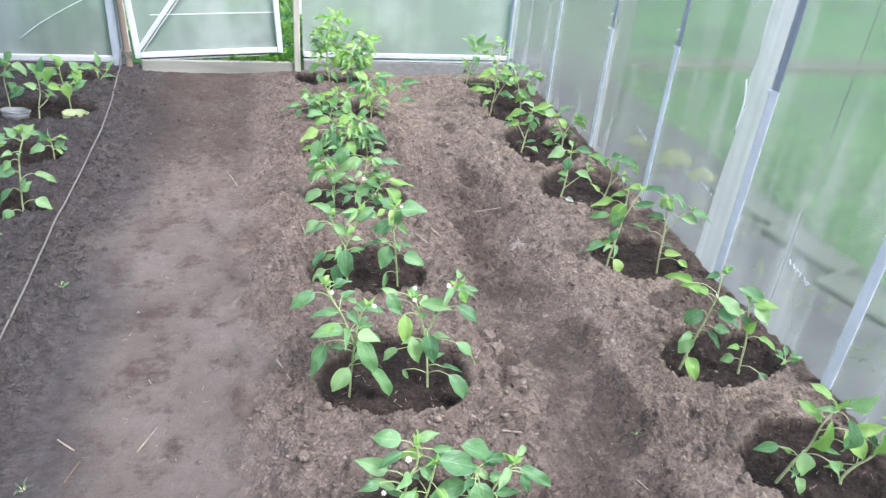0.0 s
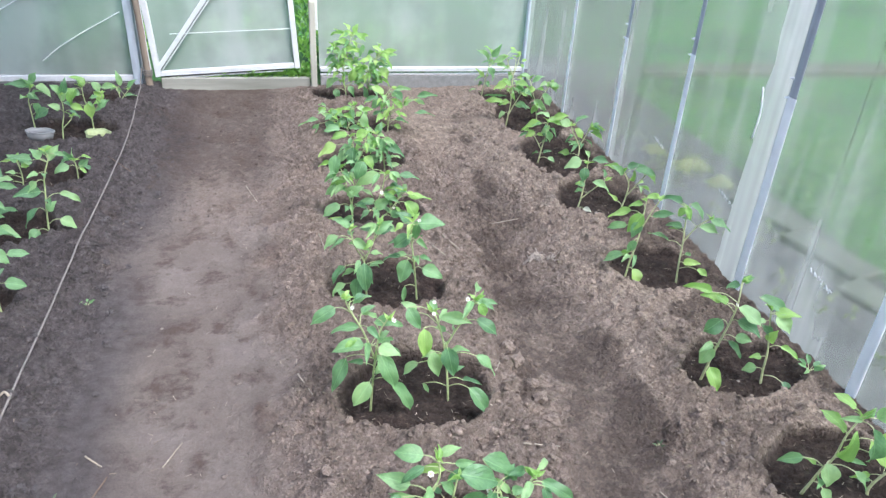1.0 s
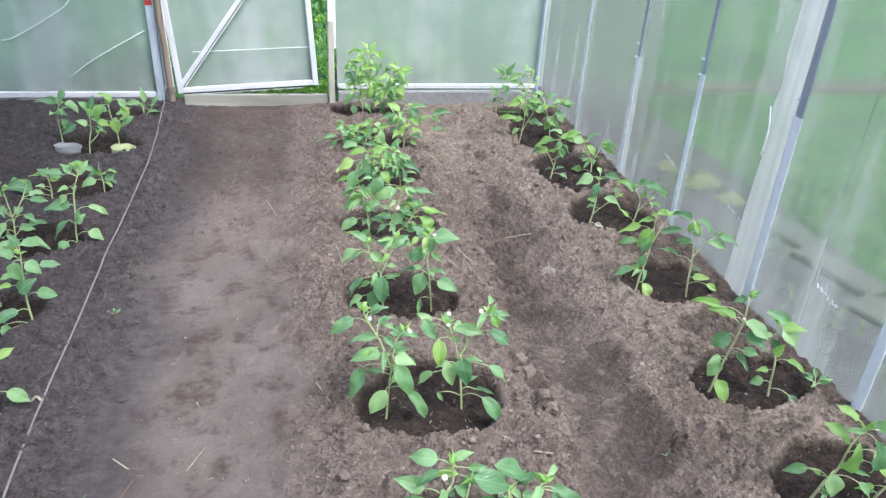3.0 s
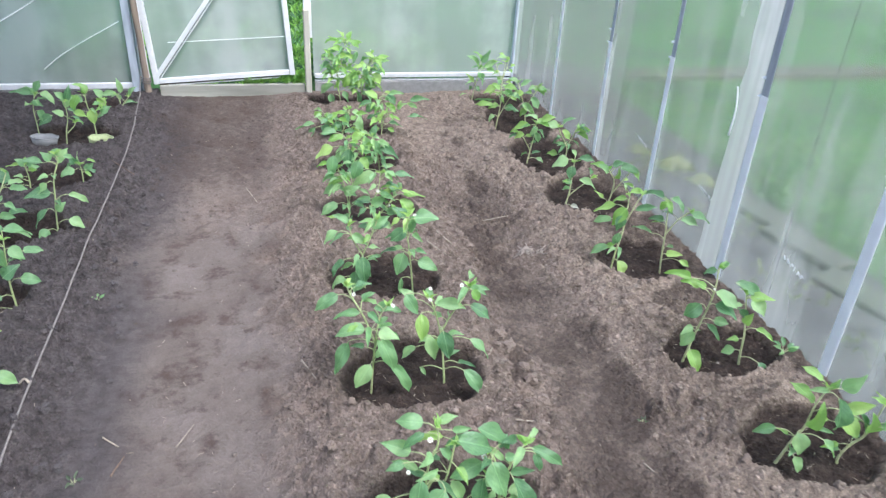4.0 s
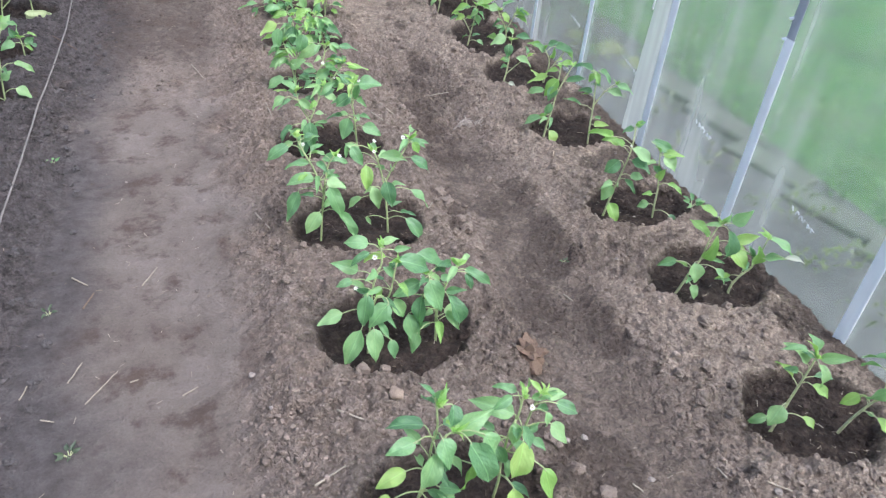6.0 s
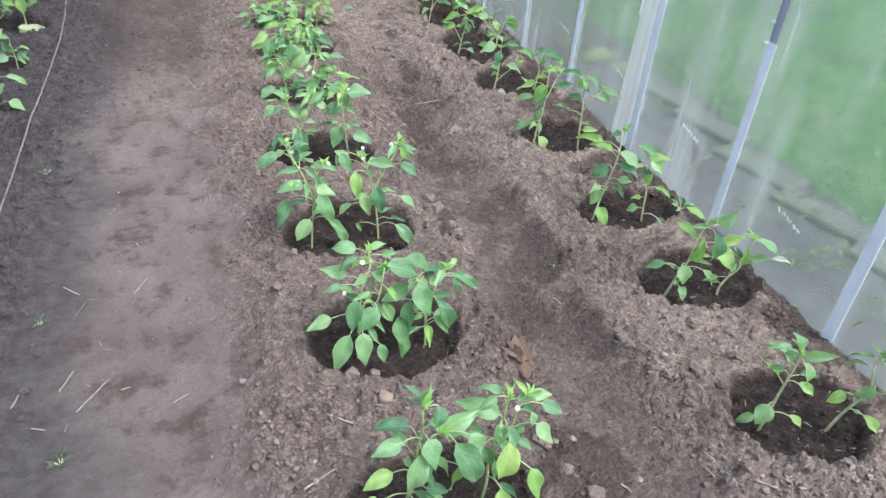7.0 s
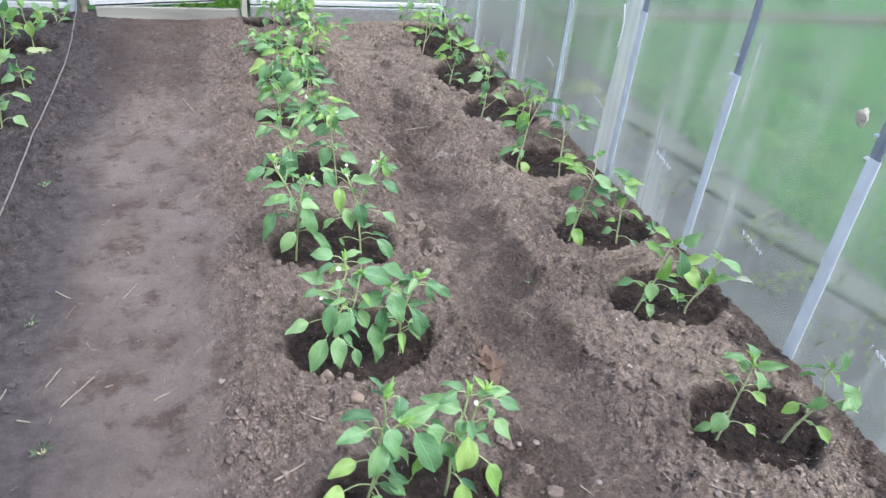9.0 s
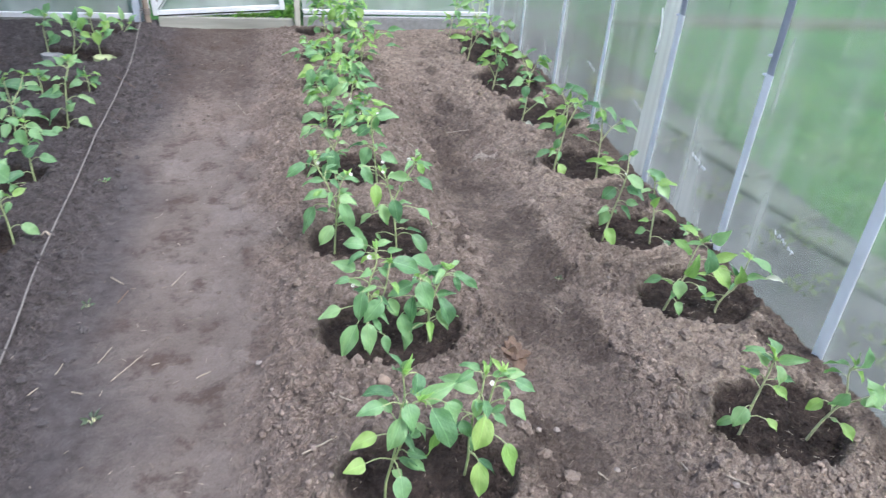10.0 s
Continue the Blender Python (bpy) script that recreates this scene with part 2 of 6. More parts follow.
STRIP = plain("bare damp ground", (0.095, 0.088, 0.098), 0.95, 0, 0.6, 9, 0.8)
CORD = plain("dirty cord", (0.23, 0.205, 0.19), 0.9, 0, 0.35, 150, 0.5)
WIRE = plain("white cord", (0.82, 0.83, 0.84), 0.7, 0, 0.1, 60, 0.2)
STRAW = plain("straw", (0.37, 0.315, 0.25), 0.85, 0, 0.35, 60, 0.3)
def litter_material():
    mat, t, b = material("broken straw bits")
    geo = t.nodes.new("ShaderNodeNewGeometry")
    t.links.new(ramp(t, geo.outputs["Random Per Island"], (0.0, (0.10, 0.075, 0.055)), (0.5, (0.24, 0.19, 0.15)), (1.0, (0.48, 0.41, 0.33))), b.inputs["Base Color"])
    b.inputs["Roughness"].default_value = 0.9
    return mat


LITTER = litter_material()
YELLOWGRASS = plain("yellowed grass", (0.46, 0.45, 0.22), 0.9, 0, 0.3, 40, 0.3)
PALEGRASS = plain("bleached grass", (0.43, 0.365, 0.31), 0.9, 0, 0.3, 60, 0.3)
TWIG = plain("twig", (0.17, 0.12, 0.09), 0.9, 0, 0.35, 60, 0.3)
PEBBLE = plain("pebble", (0.29, 0.245, 0.215), 0.8, 0, 0.3, 70, 0.4)
BARK = plain("rotten wood", (0.19, 0.125, 0.088), 0.9, 0, 0.4, 60, 0.8)
GAPDARK = plain("gap dark", (0.07, 0.075, 0.08), 0.7)
REDTAPE = plain("red tape", (0.55, 0.05, 0.04), 0.6)
POTWHITE = plain("grey white plastic", (0.29, 0.295, 0.30), 0.5, 0, 0.15, 40, 0.1)
BOARDS = plain("dark old boards", (0.10, 0.095, 0.09), 0.9, 0, 0.35, 12, 0.5, (1, 1, 0.1))
POTPALE = plain("pale greenish plastic", (0.40, 0.46, 0.24), 0.5, 0, 0.2, 40, 0.1)
POTYELLOW = plain("yellow plastic", (0.72, 0.70, 0.10), 0.45, 0, 0.15, 40, 0.1)
PRINT = plain("white print", (0.58, 0.60, 0.62), 0.6, 0, 0.1, 90, 0.1)
OLDPRINT = plain("worn grey print", (0.42, 0.44, 0.44), 0.7, 0, 0.3, 30, 0.1)
DIRT = plain("dried mud", (0.62, 0.56, 0.46), 0.95, 0, 0.4, 90, 0.8)
EAST = sheet_material("streaked clear sheet", 0.07, 0.44, (0.865, 0.925, 0.87), 0.8, 0.11, (0.60, 0.625, 0.62), 0.26, 0.07, 0.03)
CLEARSHEET = sheet_material("clear sheet with few runs", 0.06, 0.43, (0.865, 0.935, 0.87), 0.8, 0.11, (0.60, 0.625, 0.62), 0.24, 0.07, 0.085)
FARSHEET = sheet_material("clouded sheet", 0.18, 0.54, (0.86, 0.90, 0.86), 0.7, 0.16, (0.58, 0.60, 0.59), 0.15, 0.08)
NORTH = sheet_material("hazy film", 0.32, 0.70, (0.82, 0.885, 0.85), 0.35, 0.15, (0.70, 0.735, 0.71))
OVERLAP = sheet_material("doubled hazy sheet", 0.36, 0.86, (0.88, 0.91, 0.91), 1.6, 0.25, (0.70, 0.725, 0.725), 0.30)
ROOF = roof_material("roof film", (0.95, 0.97, 1.0), 0.3)
SHADEROOF = roof_material("dimming roof film", (0.66, 0.71, 0.77), 0.45)
LAWN = lawn_material()


# ---------------------------------------------------------------- mesh helpers
def mesh_from(name, bm, mat, smooth=False):
    me = bpy.data.meshes.new(name)
    bm.to_mesh(me)
    bm.free()
    me.materials.append(mat)
    if smooth:
        for p in me.polygons:
            p.use_smooth = True
    return me


def part(name, bm, mat, parent=None, label="", smooth=False, at=None):
    ob = new(name, mesh_from(name, bm, mat, smooth))
    if parent:
        ob.parent = parent
    if at is not None:
        ob.matrix_basis = at
    return tagged(ob, label)


def empty(name, at, label, category, group="", kind=""):
    ob = new(name)
    ob.empty_display_size = 0.05
    ob.matrix_basis = at if isinstance(at, Matrix) else Matrix.Translation(at)
    return tagged(ob, label, category, group, kind)


def box(bm, lo, hi, bevel=0.0):
    vs = bmesh.ops.create_cube(bm, size=1)["verts"]
    for v in vs:
        v.co = Vector([(a + b) / 2 + c * (b - a) for a, b, c in zip(lo, hi, v.co)])
    if bevel:
        es = list({e for v in vs for e in v.link_edges})
        bmesh.ops.bevel(bm, geom=es, offset=bevel, segments=1, affect="EDGES")
    return bm


def boxed(*spans, bevel=0.0):
    bm = bmesh.new()
    for lo, hi in spans:
        box(bm, lo, hi, bevel)
    return bm


def tube(bm, pts, r0, r1, sides=6):
    """A tapering round rod along points."""
    pts = [Vector(p) for p in pts]
    rings = []
    for i, p in enumerate(pts):
        d = (pts[min(i + 1, len(pts) - 1)] - pts[max(i - 1, 0)]).normalized()
        a = d.orthogonal().normalized() if i == 0 else (a - d * a.dot(d)).normalized()
        b = d.cross(a)
        r = r0 + (r1 - r0) * i / max(1, len(pts) - 1)
        rings.append([bm.verts.new(p + (a * math.cos(k * 2 * math.pi / sides) + b * math.sin(k * 2 * math.pi / sides)) * r) for k in range(sides)])
    for q, s in zip(rings, rings[1:]):
        for k in range(sides):
            bm.faces.new((q[k], q[(k + 1) % sides], s[(k + 1) % sides], s[k]))
    bm.faces.new(rings[0][::-1])
    bm.faces.new(rings[-1])
    return bm


def smooth_line(pts, steps=4):
    """Points of a soft curve through the given ones."""
    pts = [Vector(p) for p in pts]
    out = []
    for i in range(len(pts) - 1):
        p0, p1, p2, p3 = pts[max(i - 1, 0)], pts[i], pts[i + 1], pts[min(i + 2, len(pts) - 1)]
        for k in range(steps):
            u = k / steps
            out.append(0.5 * (2 * p1 + (p2 - p0) * u + (2 * p0 - 5 * p1 + 4 * p2 - p3) * u * u + (3 * p1 - p0 - 3 * p2 + p3) * u ** 3))
    return out + [pts[-1]]


# ---------------------------------------------------------------- the lie of the land
# basins: x, y, half width, half depth
MIDDLE = [(0.305, 0.695, 0.225, 0.165), (0.302, 1.262, 0.230, 0.178), (0.292, 1.790, 0.238, 0.178), (0.290, 2.365, 0.228, 0.178),
          (0.310, 2.95, 0.225, 0.165), (0.315, 3.46, 0.225, 0.165), (0.320, 3.97, 0.22, 0.165), (0.320, 4.52, 0.22, 0.165)]
EASTERN = [(1.310, 0.765, 0.205, 0.175), (1.350, 1.335, 0.232, 0.168), (1.350, 1.795, 0.220, 0.160), (1.345, 2.40, 0.20, 0.165),
           (1.345, 2.98, 0.205, 0.25), (1.34, 3.53, 0.205, 0.32), (1.34, 4.06, 0.205, 0.33), (1.33, 4.56, 0.20, 0.29)]
WESTERN = [(-1.10, 1.88, 0.215, 0.165), (-1.12, 2.36, 0.215, 0.165), (-1.12, 2.90, 0.215, 0.165), (-1.10, 3.42, 0.205, 0.165),
           (-1.08, 3.97, 0.235, 0.150), (-1.08, 4.50, 0.20, 0.15)]
BASINS = [(b, 0.048) for b in MIDDLE] + [(b, 0.045) for b in EASTERN] + [(b, 0.05) for b in WESTERN]
PROFILE_X = [-2.0, -1.5, -0.90, -0.82, -0.66, -0.45, -0.22, -0.08, 0.03, 0.30, 0.56, 0.68, 0.80, 0.92, 1.03, 1.18, 1.45, 1.62]
PROFILE_Z = [0.06, 0.07, 0.070, 0.062, 0.010, 0.000, 0.000, 0.020, 0.065, 0.078, 0.066, 0.015, 0.000, 0.012, 0.045, 0.058, 0.055, 0.050]


# damp patches in the furrow and along the wall: x, y, half width, half length
PUDDLES = [(0.90, 1.62, 0.10, 0.22), (0.93, 1.90, 0.07, 0.14), (0.72, 0.72, 0.18, 0.12), (0.90, 1.22, 0.08, 0.16), (0.66, 1.85, 0.06, 0.20),
           (1.50, 1.05, 0.09, 0.12), (1.53, 0.47, 0.07, 0.09), (0.86, 3.95, 0.05, 0.05), (0.82, 3.60, 0.04, 0.05), (1.42, 2.07, 0.16, 0.12), (1.36, 2.70, 0.17, 0.20), (0.90, 3.80, 0.05, 0.08), (0.86, 3.25, 0.07, 0.25)]


def lattice(x, y, seed):
    """Smooth random values of unit spacing, for arrays."""
    xi, yi = np.floor(x).astype(np.int64), np.floor(y).astype(np.int64)
    fx, fy = x - xi, y - yi
    fx, fy = fx * fx * (3 - 2 * fx), fy * fy * (3 - 2 * fy)

    def h(a, b):
        n = (a * 374761393 + b * 668265263 + seed * 974711) & 0x7FFFFFFF
        n = ((n ^ (n >> 13)) * 1274126177) & 0x7FFFFFFF
        return ((n ^ (n >> 16)) & 0xFFFF) / 65535.0

    return (h(xi, yi) * (1 - fx) + h(xi + 1, yi) * fx) * (1 - fy) + (h(xi, yi + 1) * (1 - fx) + h(xi + 1, yi + 1) * fx) * fy - 0.5


def fbm(x, y, scale, seed, octaves=4, gain=0.55):
    v, a = 0.0, 1.0
    for o in range(octaves):
        v = v + a * lattice(x * scale, y * scale, seed + o * 17)
        a, scale = a * gain, scale * 2.03
    return v


def domes(x, y, scale, seed, share):
    """Rounded lumps strewn one to a cell over a share of the cells, of unit height at most."""
    gx, gy = x * scale, y * scale
    xi, yi = np.floor(gx).astype(np.int64), np.floor(gy).astype(np.int64)
    best = np.zeros_like(gx)

    def h(a, b, k):
        n = (a * 73856093 + b * 19349663 + (seed + k) * 83492791) & 0x7FFFFFFF
        n = ((n ^ (n >> 13)) * 1274126177) & 0x7FFFFFFF
        return ((n ^ (n >> 16)) & 0xFFFF) / 65535.0

    for di in (-1, 0, 1):
        for dj in (-1, 0, 1):
            a, b = xi + di, yi + dj
            r = (0.30 + 0.45 * h(a, b, 3)) * (h(a, b, 4) < share)
            dx, dy = gx - a - h(a, b, 1), gy - b - h(a, b, 2)
            tw = 0.6 + 0.8 * h(a, b, 5)
            d2 = (dx * dx * tw + dy * dy / tw) / np.maximum(r * r, 1e-6)
            best = np.maximum(best, np.sqrt(np.clip(1 - d2, 0, 1)) * r)
    return best


def chunks(x, y, scale, seed):
    """Angular chunks with their own heights, fitted edge to edge: height from 0 to 1, sunk at the seams."""
    gx, gy = x * scale, y * scale
    xi, yi = np.floor(gx).astype(np.int64), np.floor(gy).astype(np.int64)
    f1, f2, top = np.full_like(gx, 9.0), np.full_like(gx, 9.0), np.zeros_like(gx)

    def h(a, b, k):
        n = (a * 73856093 + b * 19349663 + (seed + k) * 83492791) & 0x7FFFFFFF
        n = ((n ^ (n >> 13)) * 1274126177) & 0x7FFFFFFF
        return ((n ^ (n >> 16)) & 0xFFFF) / 65535.0

    for di in (-1, 0, 1):
        for dj in (-1, 0, 1):
            a, b = xi + di, yi + dj
            dx, dy = gx - a - h(a, b, 1), gy - b - h(a, b, 2)
            d = np.sqrt(dx * dx + dy * dy)
            lean = (dx * (h(a, b, 5) - 0.5) + dy * (h(a, b, 6) - 0.5)) * 0.9
            nearer = d < f1
            f2 = np.where(nearer, f1, np.minimum(f2, d))
            top = np.where(nearer, h(a, b, 3) ** 1.6 + lean, top)
            f1 = np.where(nearer, d, f1)
    return top * np.clip((f2 - f1) / 0.22, 0, 1) ** 0.7


def step(a, b, v):
    u = np.clip((v - a) / (b - a), 0, 1)
    return u * u * (3 - 2 * u)


def basin_depth(x, y):
    """1 on the floors of the watering basins, 0 outside."""
    m = np.zeros_like(x)
    wob = fbm(x, y, 9.0, 5, 3) * 0.16
    for (cx, cy, rx, ry), _ in BASINS:
        r = np.sqrt(((x - cx) / rx) ** 2 + ((y - cy) / ry) ** 2) + wob
        m = np.maximum(m, 1 - step(0.80, 1.02, r))
    return m


def land(x, y):
    """Height, the kinds of ground and painted shade for arrays of places inside the greenhouse."""
    wx = x + fbm(x, y, 2.2, 3, 3) * 0.05
    z = np.interp(wx, PROFILE_X, PROFILE_Z)
    for k in (0.02, -0.02):
        z = z + np.interp(wx + k, PROFILE_X, PROFILE_Z)
    z = z / 3
    s = step(4.50, 4.86, y)
    z = z * (1 - 0.75 * s) - 0.028 * s * (wx > -0.8)
    trod = step(-0.72, -0.60, wx) * (1 - step(-0.19, 0.02, wx + fbm(x, y, 5.0, 15, 3) * 0.09))
    ditch = step(0.60, 0.72, wx) * (1 - step(0.90, 1.00, wx))
    trod = trod * (1 - 0.4 * step(2.7, 3.7, y + fbm(x, y, 1.6, 13, 3) * 0.8))
    rough = (1 - 0.85 * trod - 0.62 * ditch * (1 - step(2.2, 2.7, y))) * (1 - 0.5 * step(1.47, 1.525, x)) * (1 - 0.75 * step(4.62, 4.84, y))
    mound = step(3.1, 3.8, y + fbm(x, y, 2.0, 107, 3) * 0.5) * step(0.52, 0.64, wx) * (1 - step(1.06, 1.16, wx))
    rough = rough * (1 - 0.35 * mound)
    base = z + fbm(x, y, 4.0, 11, 3) * 0.016 * (0.35 + rough)
    hole = basin_depth(x, y)
    deep = np.zeros_like(x)
    for (cx, cy, rx, ry), d in BASINS:
        r = np.sqrt(((x - cx) / rx) ** 2 + ((y - cy) / ry) ** 2)
        near = np.clip(1.5 - r, 0, 1)
        deep = np.where(near > 0, d, deep)
    rim = 4 * hole * (1 - hole)
    z = base - hole * deep + rim * 0.004
    z = z + fbm(x, y, 20.0, 23, 4, 0.62) * 0.026 * (rough * (1 - 0.45 * hole) + 0.10)
    warp = fbm(x, y, 40.0, 37, 2) * 0.016
    lumps = domes(x + warp, y - warp, 22.0, 31, 0.6) * 0.026 + domes(x + warp, y + warp, 42.0, 33, 0.8) * 0.020
    drift = 0.35 + 1.3 * step(-0.25, 0.35, fbm(x, y, 3.0, 35, 3))
    crag = fbm(x, y, 55.0, 91, 3) * 0.014
    crack = chunks(x + crag, y - crag, 27.0, 93) * 0.0155 + chunks(x - crag, y + crag, 58.0, 97) * 0.0105
    bed = rough * (1 - 0.5 * hole) * (0.45 + 0.75 * step(-0.2, 0.3, fbm(x, y, 2.6, 99, 3)))
    flank = step(0.46, 0.56, wx) * (1 - step(0.74, 0.86, wx)) * step(2.1, 2.5, y) * (1 - step(3.7, 4.2, y)) + 0.6 * step(0.52, 0.58, wx) * (1 - step(0.66, 0.72, wx)) * (1 - step(2.1, 2.5, y))
    z = z + (chunks(x + 2 * crag, y - 2 * crag, 15.0, 101) - 0.35) * 0.030 * flank * (1 - hole)
    z = z + (crack - 0.006) * bed * (0.5 + 0.5 * step(0.0, 0.1, np.abs(x + 0.05)))
    z = z + 0.55 * lumps * rough * (drift * 0.8 + 0.3 * (1 - step(-0.75, -0.6, x))) * (1 - 0.45 * step(0.9, 1.05, x)) * (1 - 0.3 * (1 - step(0.05, 0.2, x))) * (1 - 0.55 * hole)
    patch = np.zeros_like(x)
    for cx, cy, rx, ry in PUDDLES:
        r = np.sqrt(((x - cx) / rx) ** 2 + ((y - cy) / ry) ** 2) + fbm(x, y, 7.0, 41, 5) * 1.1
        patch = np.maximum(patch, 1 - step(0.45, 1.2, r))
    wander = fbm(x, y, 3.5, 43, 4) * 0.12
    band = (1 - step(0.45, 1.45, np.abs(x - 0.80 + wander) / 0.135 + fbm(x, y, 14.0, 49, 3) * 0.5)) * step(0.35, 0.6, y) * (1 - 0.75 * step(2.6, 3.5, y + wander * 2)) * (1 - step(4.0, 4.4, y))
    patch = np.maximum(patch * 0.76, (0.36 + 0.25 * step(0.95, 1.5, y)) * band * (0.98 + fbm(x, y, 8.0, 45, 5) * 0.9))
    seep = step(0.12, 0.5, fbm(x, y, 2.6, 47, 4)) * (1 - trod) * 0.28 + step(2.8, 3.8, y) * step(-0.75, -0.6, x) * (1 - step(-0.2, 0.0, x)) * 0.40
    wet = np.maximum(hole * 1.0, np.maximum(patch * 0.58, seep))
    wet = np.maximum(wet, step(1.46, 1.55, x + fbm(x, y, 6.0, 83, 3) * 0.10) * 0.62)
    pale = step(0.93, 1.05, x) * 0.9 + mound * 0.7 + step(0.05, 0.3, fbm(x, y, 1.3, 53, 3)) * 0.3
    # mask of the shade painted into the soil colour left of the path
    shaded = (1 - step(-0.72, -0.40, wx + fbm(x, y, 1.5, 77, 4) * 0.24 - 0.14 * (1 - step(1.0, 1.9, y)))) * 0.95
    return z, wet, trod, np.clip(pale, 0, 1), shaded


def height(x, y):
    return float(land(np.array([x], float), np.array([y], float))[0][0])


def build_soil():
    xs = np.concatenate([np.arange(-1.98, -1.3, 0.03), np.arange(-1.3, -0.70, 0.008), np.arange(-0.70, -0.16, 0.011), np.arange(-0.16, 1.585, 0.0058)])
    ys = np.concatenate([np.arange(-2.6, 0.3, 0.025), np.arange(0.3, 2.5, 0.0058), np.arange(2.5, 3.4, 0.008), np.arange(3.4, 4.93, 0.012)])
    gx, gy = np.meshgrid(xs, ys)
    x, y = gx.ravel(), gy.ravel()
    z, wet, trod, pale, shaded = land(x, y)
    w, h = len(xs), len(ys)
    i = (np.arange(h - 1)[:, None] * w + np.arange(w - 1)[None]).ravel()
    faces = np.stack([i, i + 1, i + w + 1, i + w], 1)
    me = bpy.data.meshes.new("soil")
    me.from_pydata(np.stack([x, y, z], 1).tolist(), [], faces.tolist())
    me.materials.append(SOIL)
    at = me.color_attributes.new("ground_kind_shade", "FLOAT_COLOR", "POINT")
    at.data.foreach_set("color", np.stack([wet, trod, pale, shaded], 1).ravel())
    me.polygons.foreach_set("use_smooth", np.ones(len(faces), bool))
    return tagged(new("soil", me), "brown garden soil with a trodden path and watered basins", "soil", kind="structure")


build_soil()


def build_lawn():
    n = 70
    c = np.sign(np.linspace(-1, 1, n)) * np.abs(np.linspace(-1, 1, n)) ** 3 * 900
    gx, gy = np.meshgrid(c, c + 2)
    z = -0.05 + fbm(gx, gy, 0.35, 61, 3) * 0.03
    i = (np.arange(n - 1)[:, None] * n + np.arange(n - 1)[None]).ravel()
    me = bpy.data.meshes.new("ground")
    me.from_pydata(np.stack([gx.ravel(), gy.ravel(), z.ravel()], 1).tolist(), [], np.stack([i, i + 1, i + n + 1, i + n], 1).tolist())
    me.materials.append(LAWN)
    return tagged(new("ground", me), "green lawn around the greenhouse", "lawn", kind="structure")


build_lawn()

# bare strip, board edging and worn path outside the east wall
bm = boxed(((1.62, -2.6, -0.04), (2.30, 5.6, -0.002)))
tagged(part("pavement", bm, STRIP), "dark bare strip along the outside of the wall", "path", kind="structure")
tagged(part("pavement", boxed(((2.6, 5.20, -0.06), (14.0, 5.46, -0.018))), TRACK), "worn earth path across the lawn", "path", kind="structure")
edging = empty("trim", (0, 0, 0), "weathered grey slabs laid askew along the lawn", "edging", kind="structure")
slab_me = mesh_from("slab", boxed(((-0.075, -0.195, -0.05), (0.075, 0.195, 0.028)), bevel=0.008), EDGING)
slab_rng = random.Random(21)
for k in range(11):
    ob = new("slab", slab_me)
    ob.parent = edging
    ob.matrix_basis = pose(2.150 + slab_rng.uniform(-0.015, 0.015), 2.842 - 0.397 * k, slab_rng.uniform(-0.006, 0.008), slab_rng.uniform(-1.5, 1.5), slab_rng.uniform(-3, 1), 15 + slab_rng.uniform(-3, 3))


# ---------------------------------------------------------------- greenhouse
XE, XW, YN, YS = 1.580, -1.99, 4.90, -2.60
EAVES, RIDGE = 1.85, 2.45


def post_profile(bm, x, y, z0, z1, w, d, t=0.003):
    """An open channel, its web towards the inside (-x)."""
    out = [(x, y - w / 2), (x - d * 0.45, y - w / 2 + 0.001), (x - d * 0.85, y - w / 2 + 0.005), (x - d, y - w * 0.2), (x - d, y + w * 0.2), (x - d * 0.85, y + w / 2 - 0.005), (x - d * 0.45, y + w / 2 - 0.001), (x, y + w / 2)]
    ring = out + [(q + t * 0.6, y + (r - y) * (1 - 2 * t / w)) for q, r in out[::-1]]
    ends = [[bm.verts.new((q, r, z)) for q, r in ring] for z in (z0, z1)]
    n = len(ring)
    for k in range(n):
        bm.faces.new((ends[0][k], ends[0][(k + 1) % n], ends[1][(k + 1) % n], ends[1][k]))
    bmesh.ops.recalc_face_normals(bm, faces=bm.faces[:])
    return bm


wall_east = empty("wall_east", (0, 0, 0), "clear streaked plastic sheet wall on galvanised posts", "wall", kind="structure")
bm = tube(bmesh.new(), [(0.004, 0, 0), (-0.004, 0, 0)], 0.0055, 0.005, 8)
tube(bm, [(-0.004, 0, 0), (-0.010, 0.003, 0.001)], 0.0026, 0.0016, 6)
SCREW = mesh_from("screw", bm, STEEL)
POSTS = [(-2.1, 0.05), (-1.5, 0.05), (-0.9, 0.05), (-0.25, 0.05), (0.38, 0.05), (0.985, 0.045), (1.592, 0.042), (2.215, 0.044), (2.856, 0.036), (3.468, 0.034), (4.16, 0.034)]
JOINT = {0.985: 0.72, 1.592: 0.735, 2.215: 0.77, 2.856: 0.74, 3.468: 0.66}
for y, w in POSTS:
    top = JOINT.get(y, EAVES)
    post = part("post", post_profile(bmesh.new(), XE - 0.004, y, -0.05, top, w, 0.004), STEEL, wall_east, "pale galvanised channel post")
    if top < EAVES:
        # above the joint the post is a separate, darker piece
        part("post", post_profile(bmesh.new(), XE - 0.004, y, top - 0.02, EAVES, w * 0.86, 0.0035), DARKSTEEL, wall_east, "dark upper post")
        for dz in (-0.005, 0.058):
            ob = new("screw", SCREW)
            ob.parent = wall_east
            ob.matrix_basis = Matrix.Translation((XE - 0.009, y + w / 2 - 0.003, top + dz))


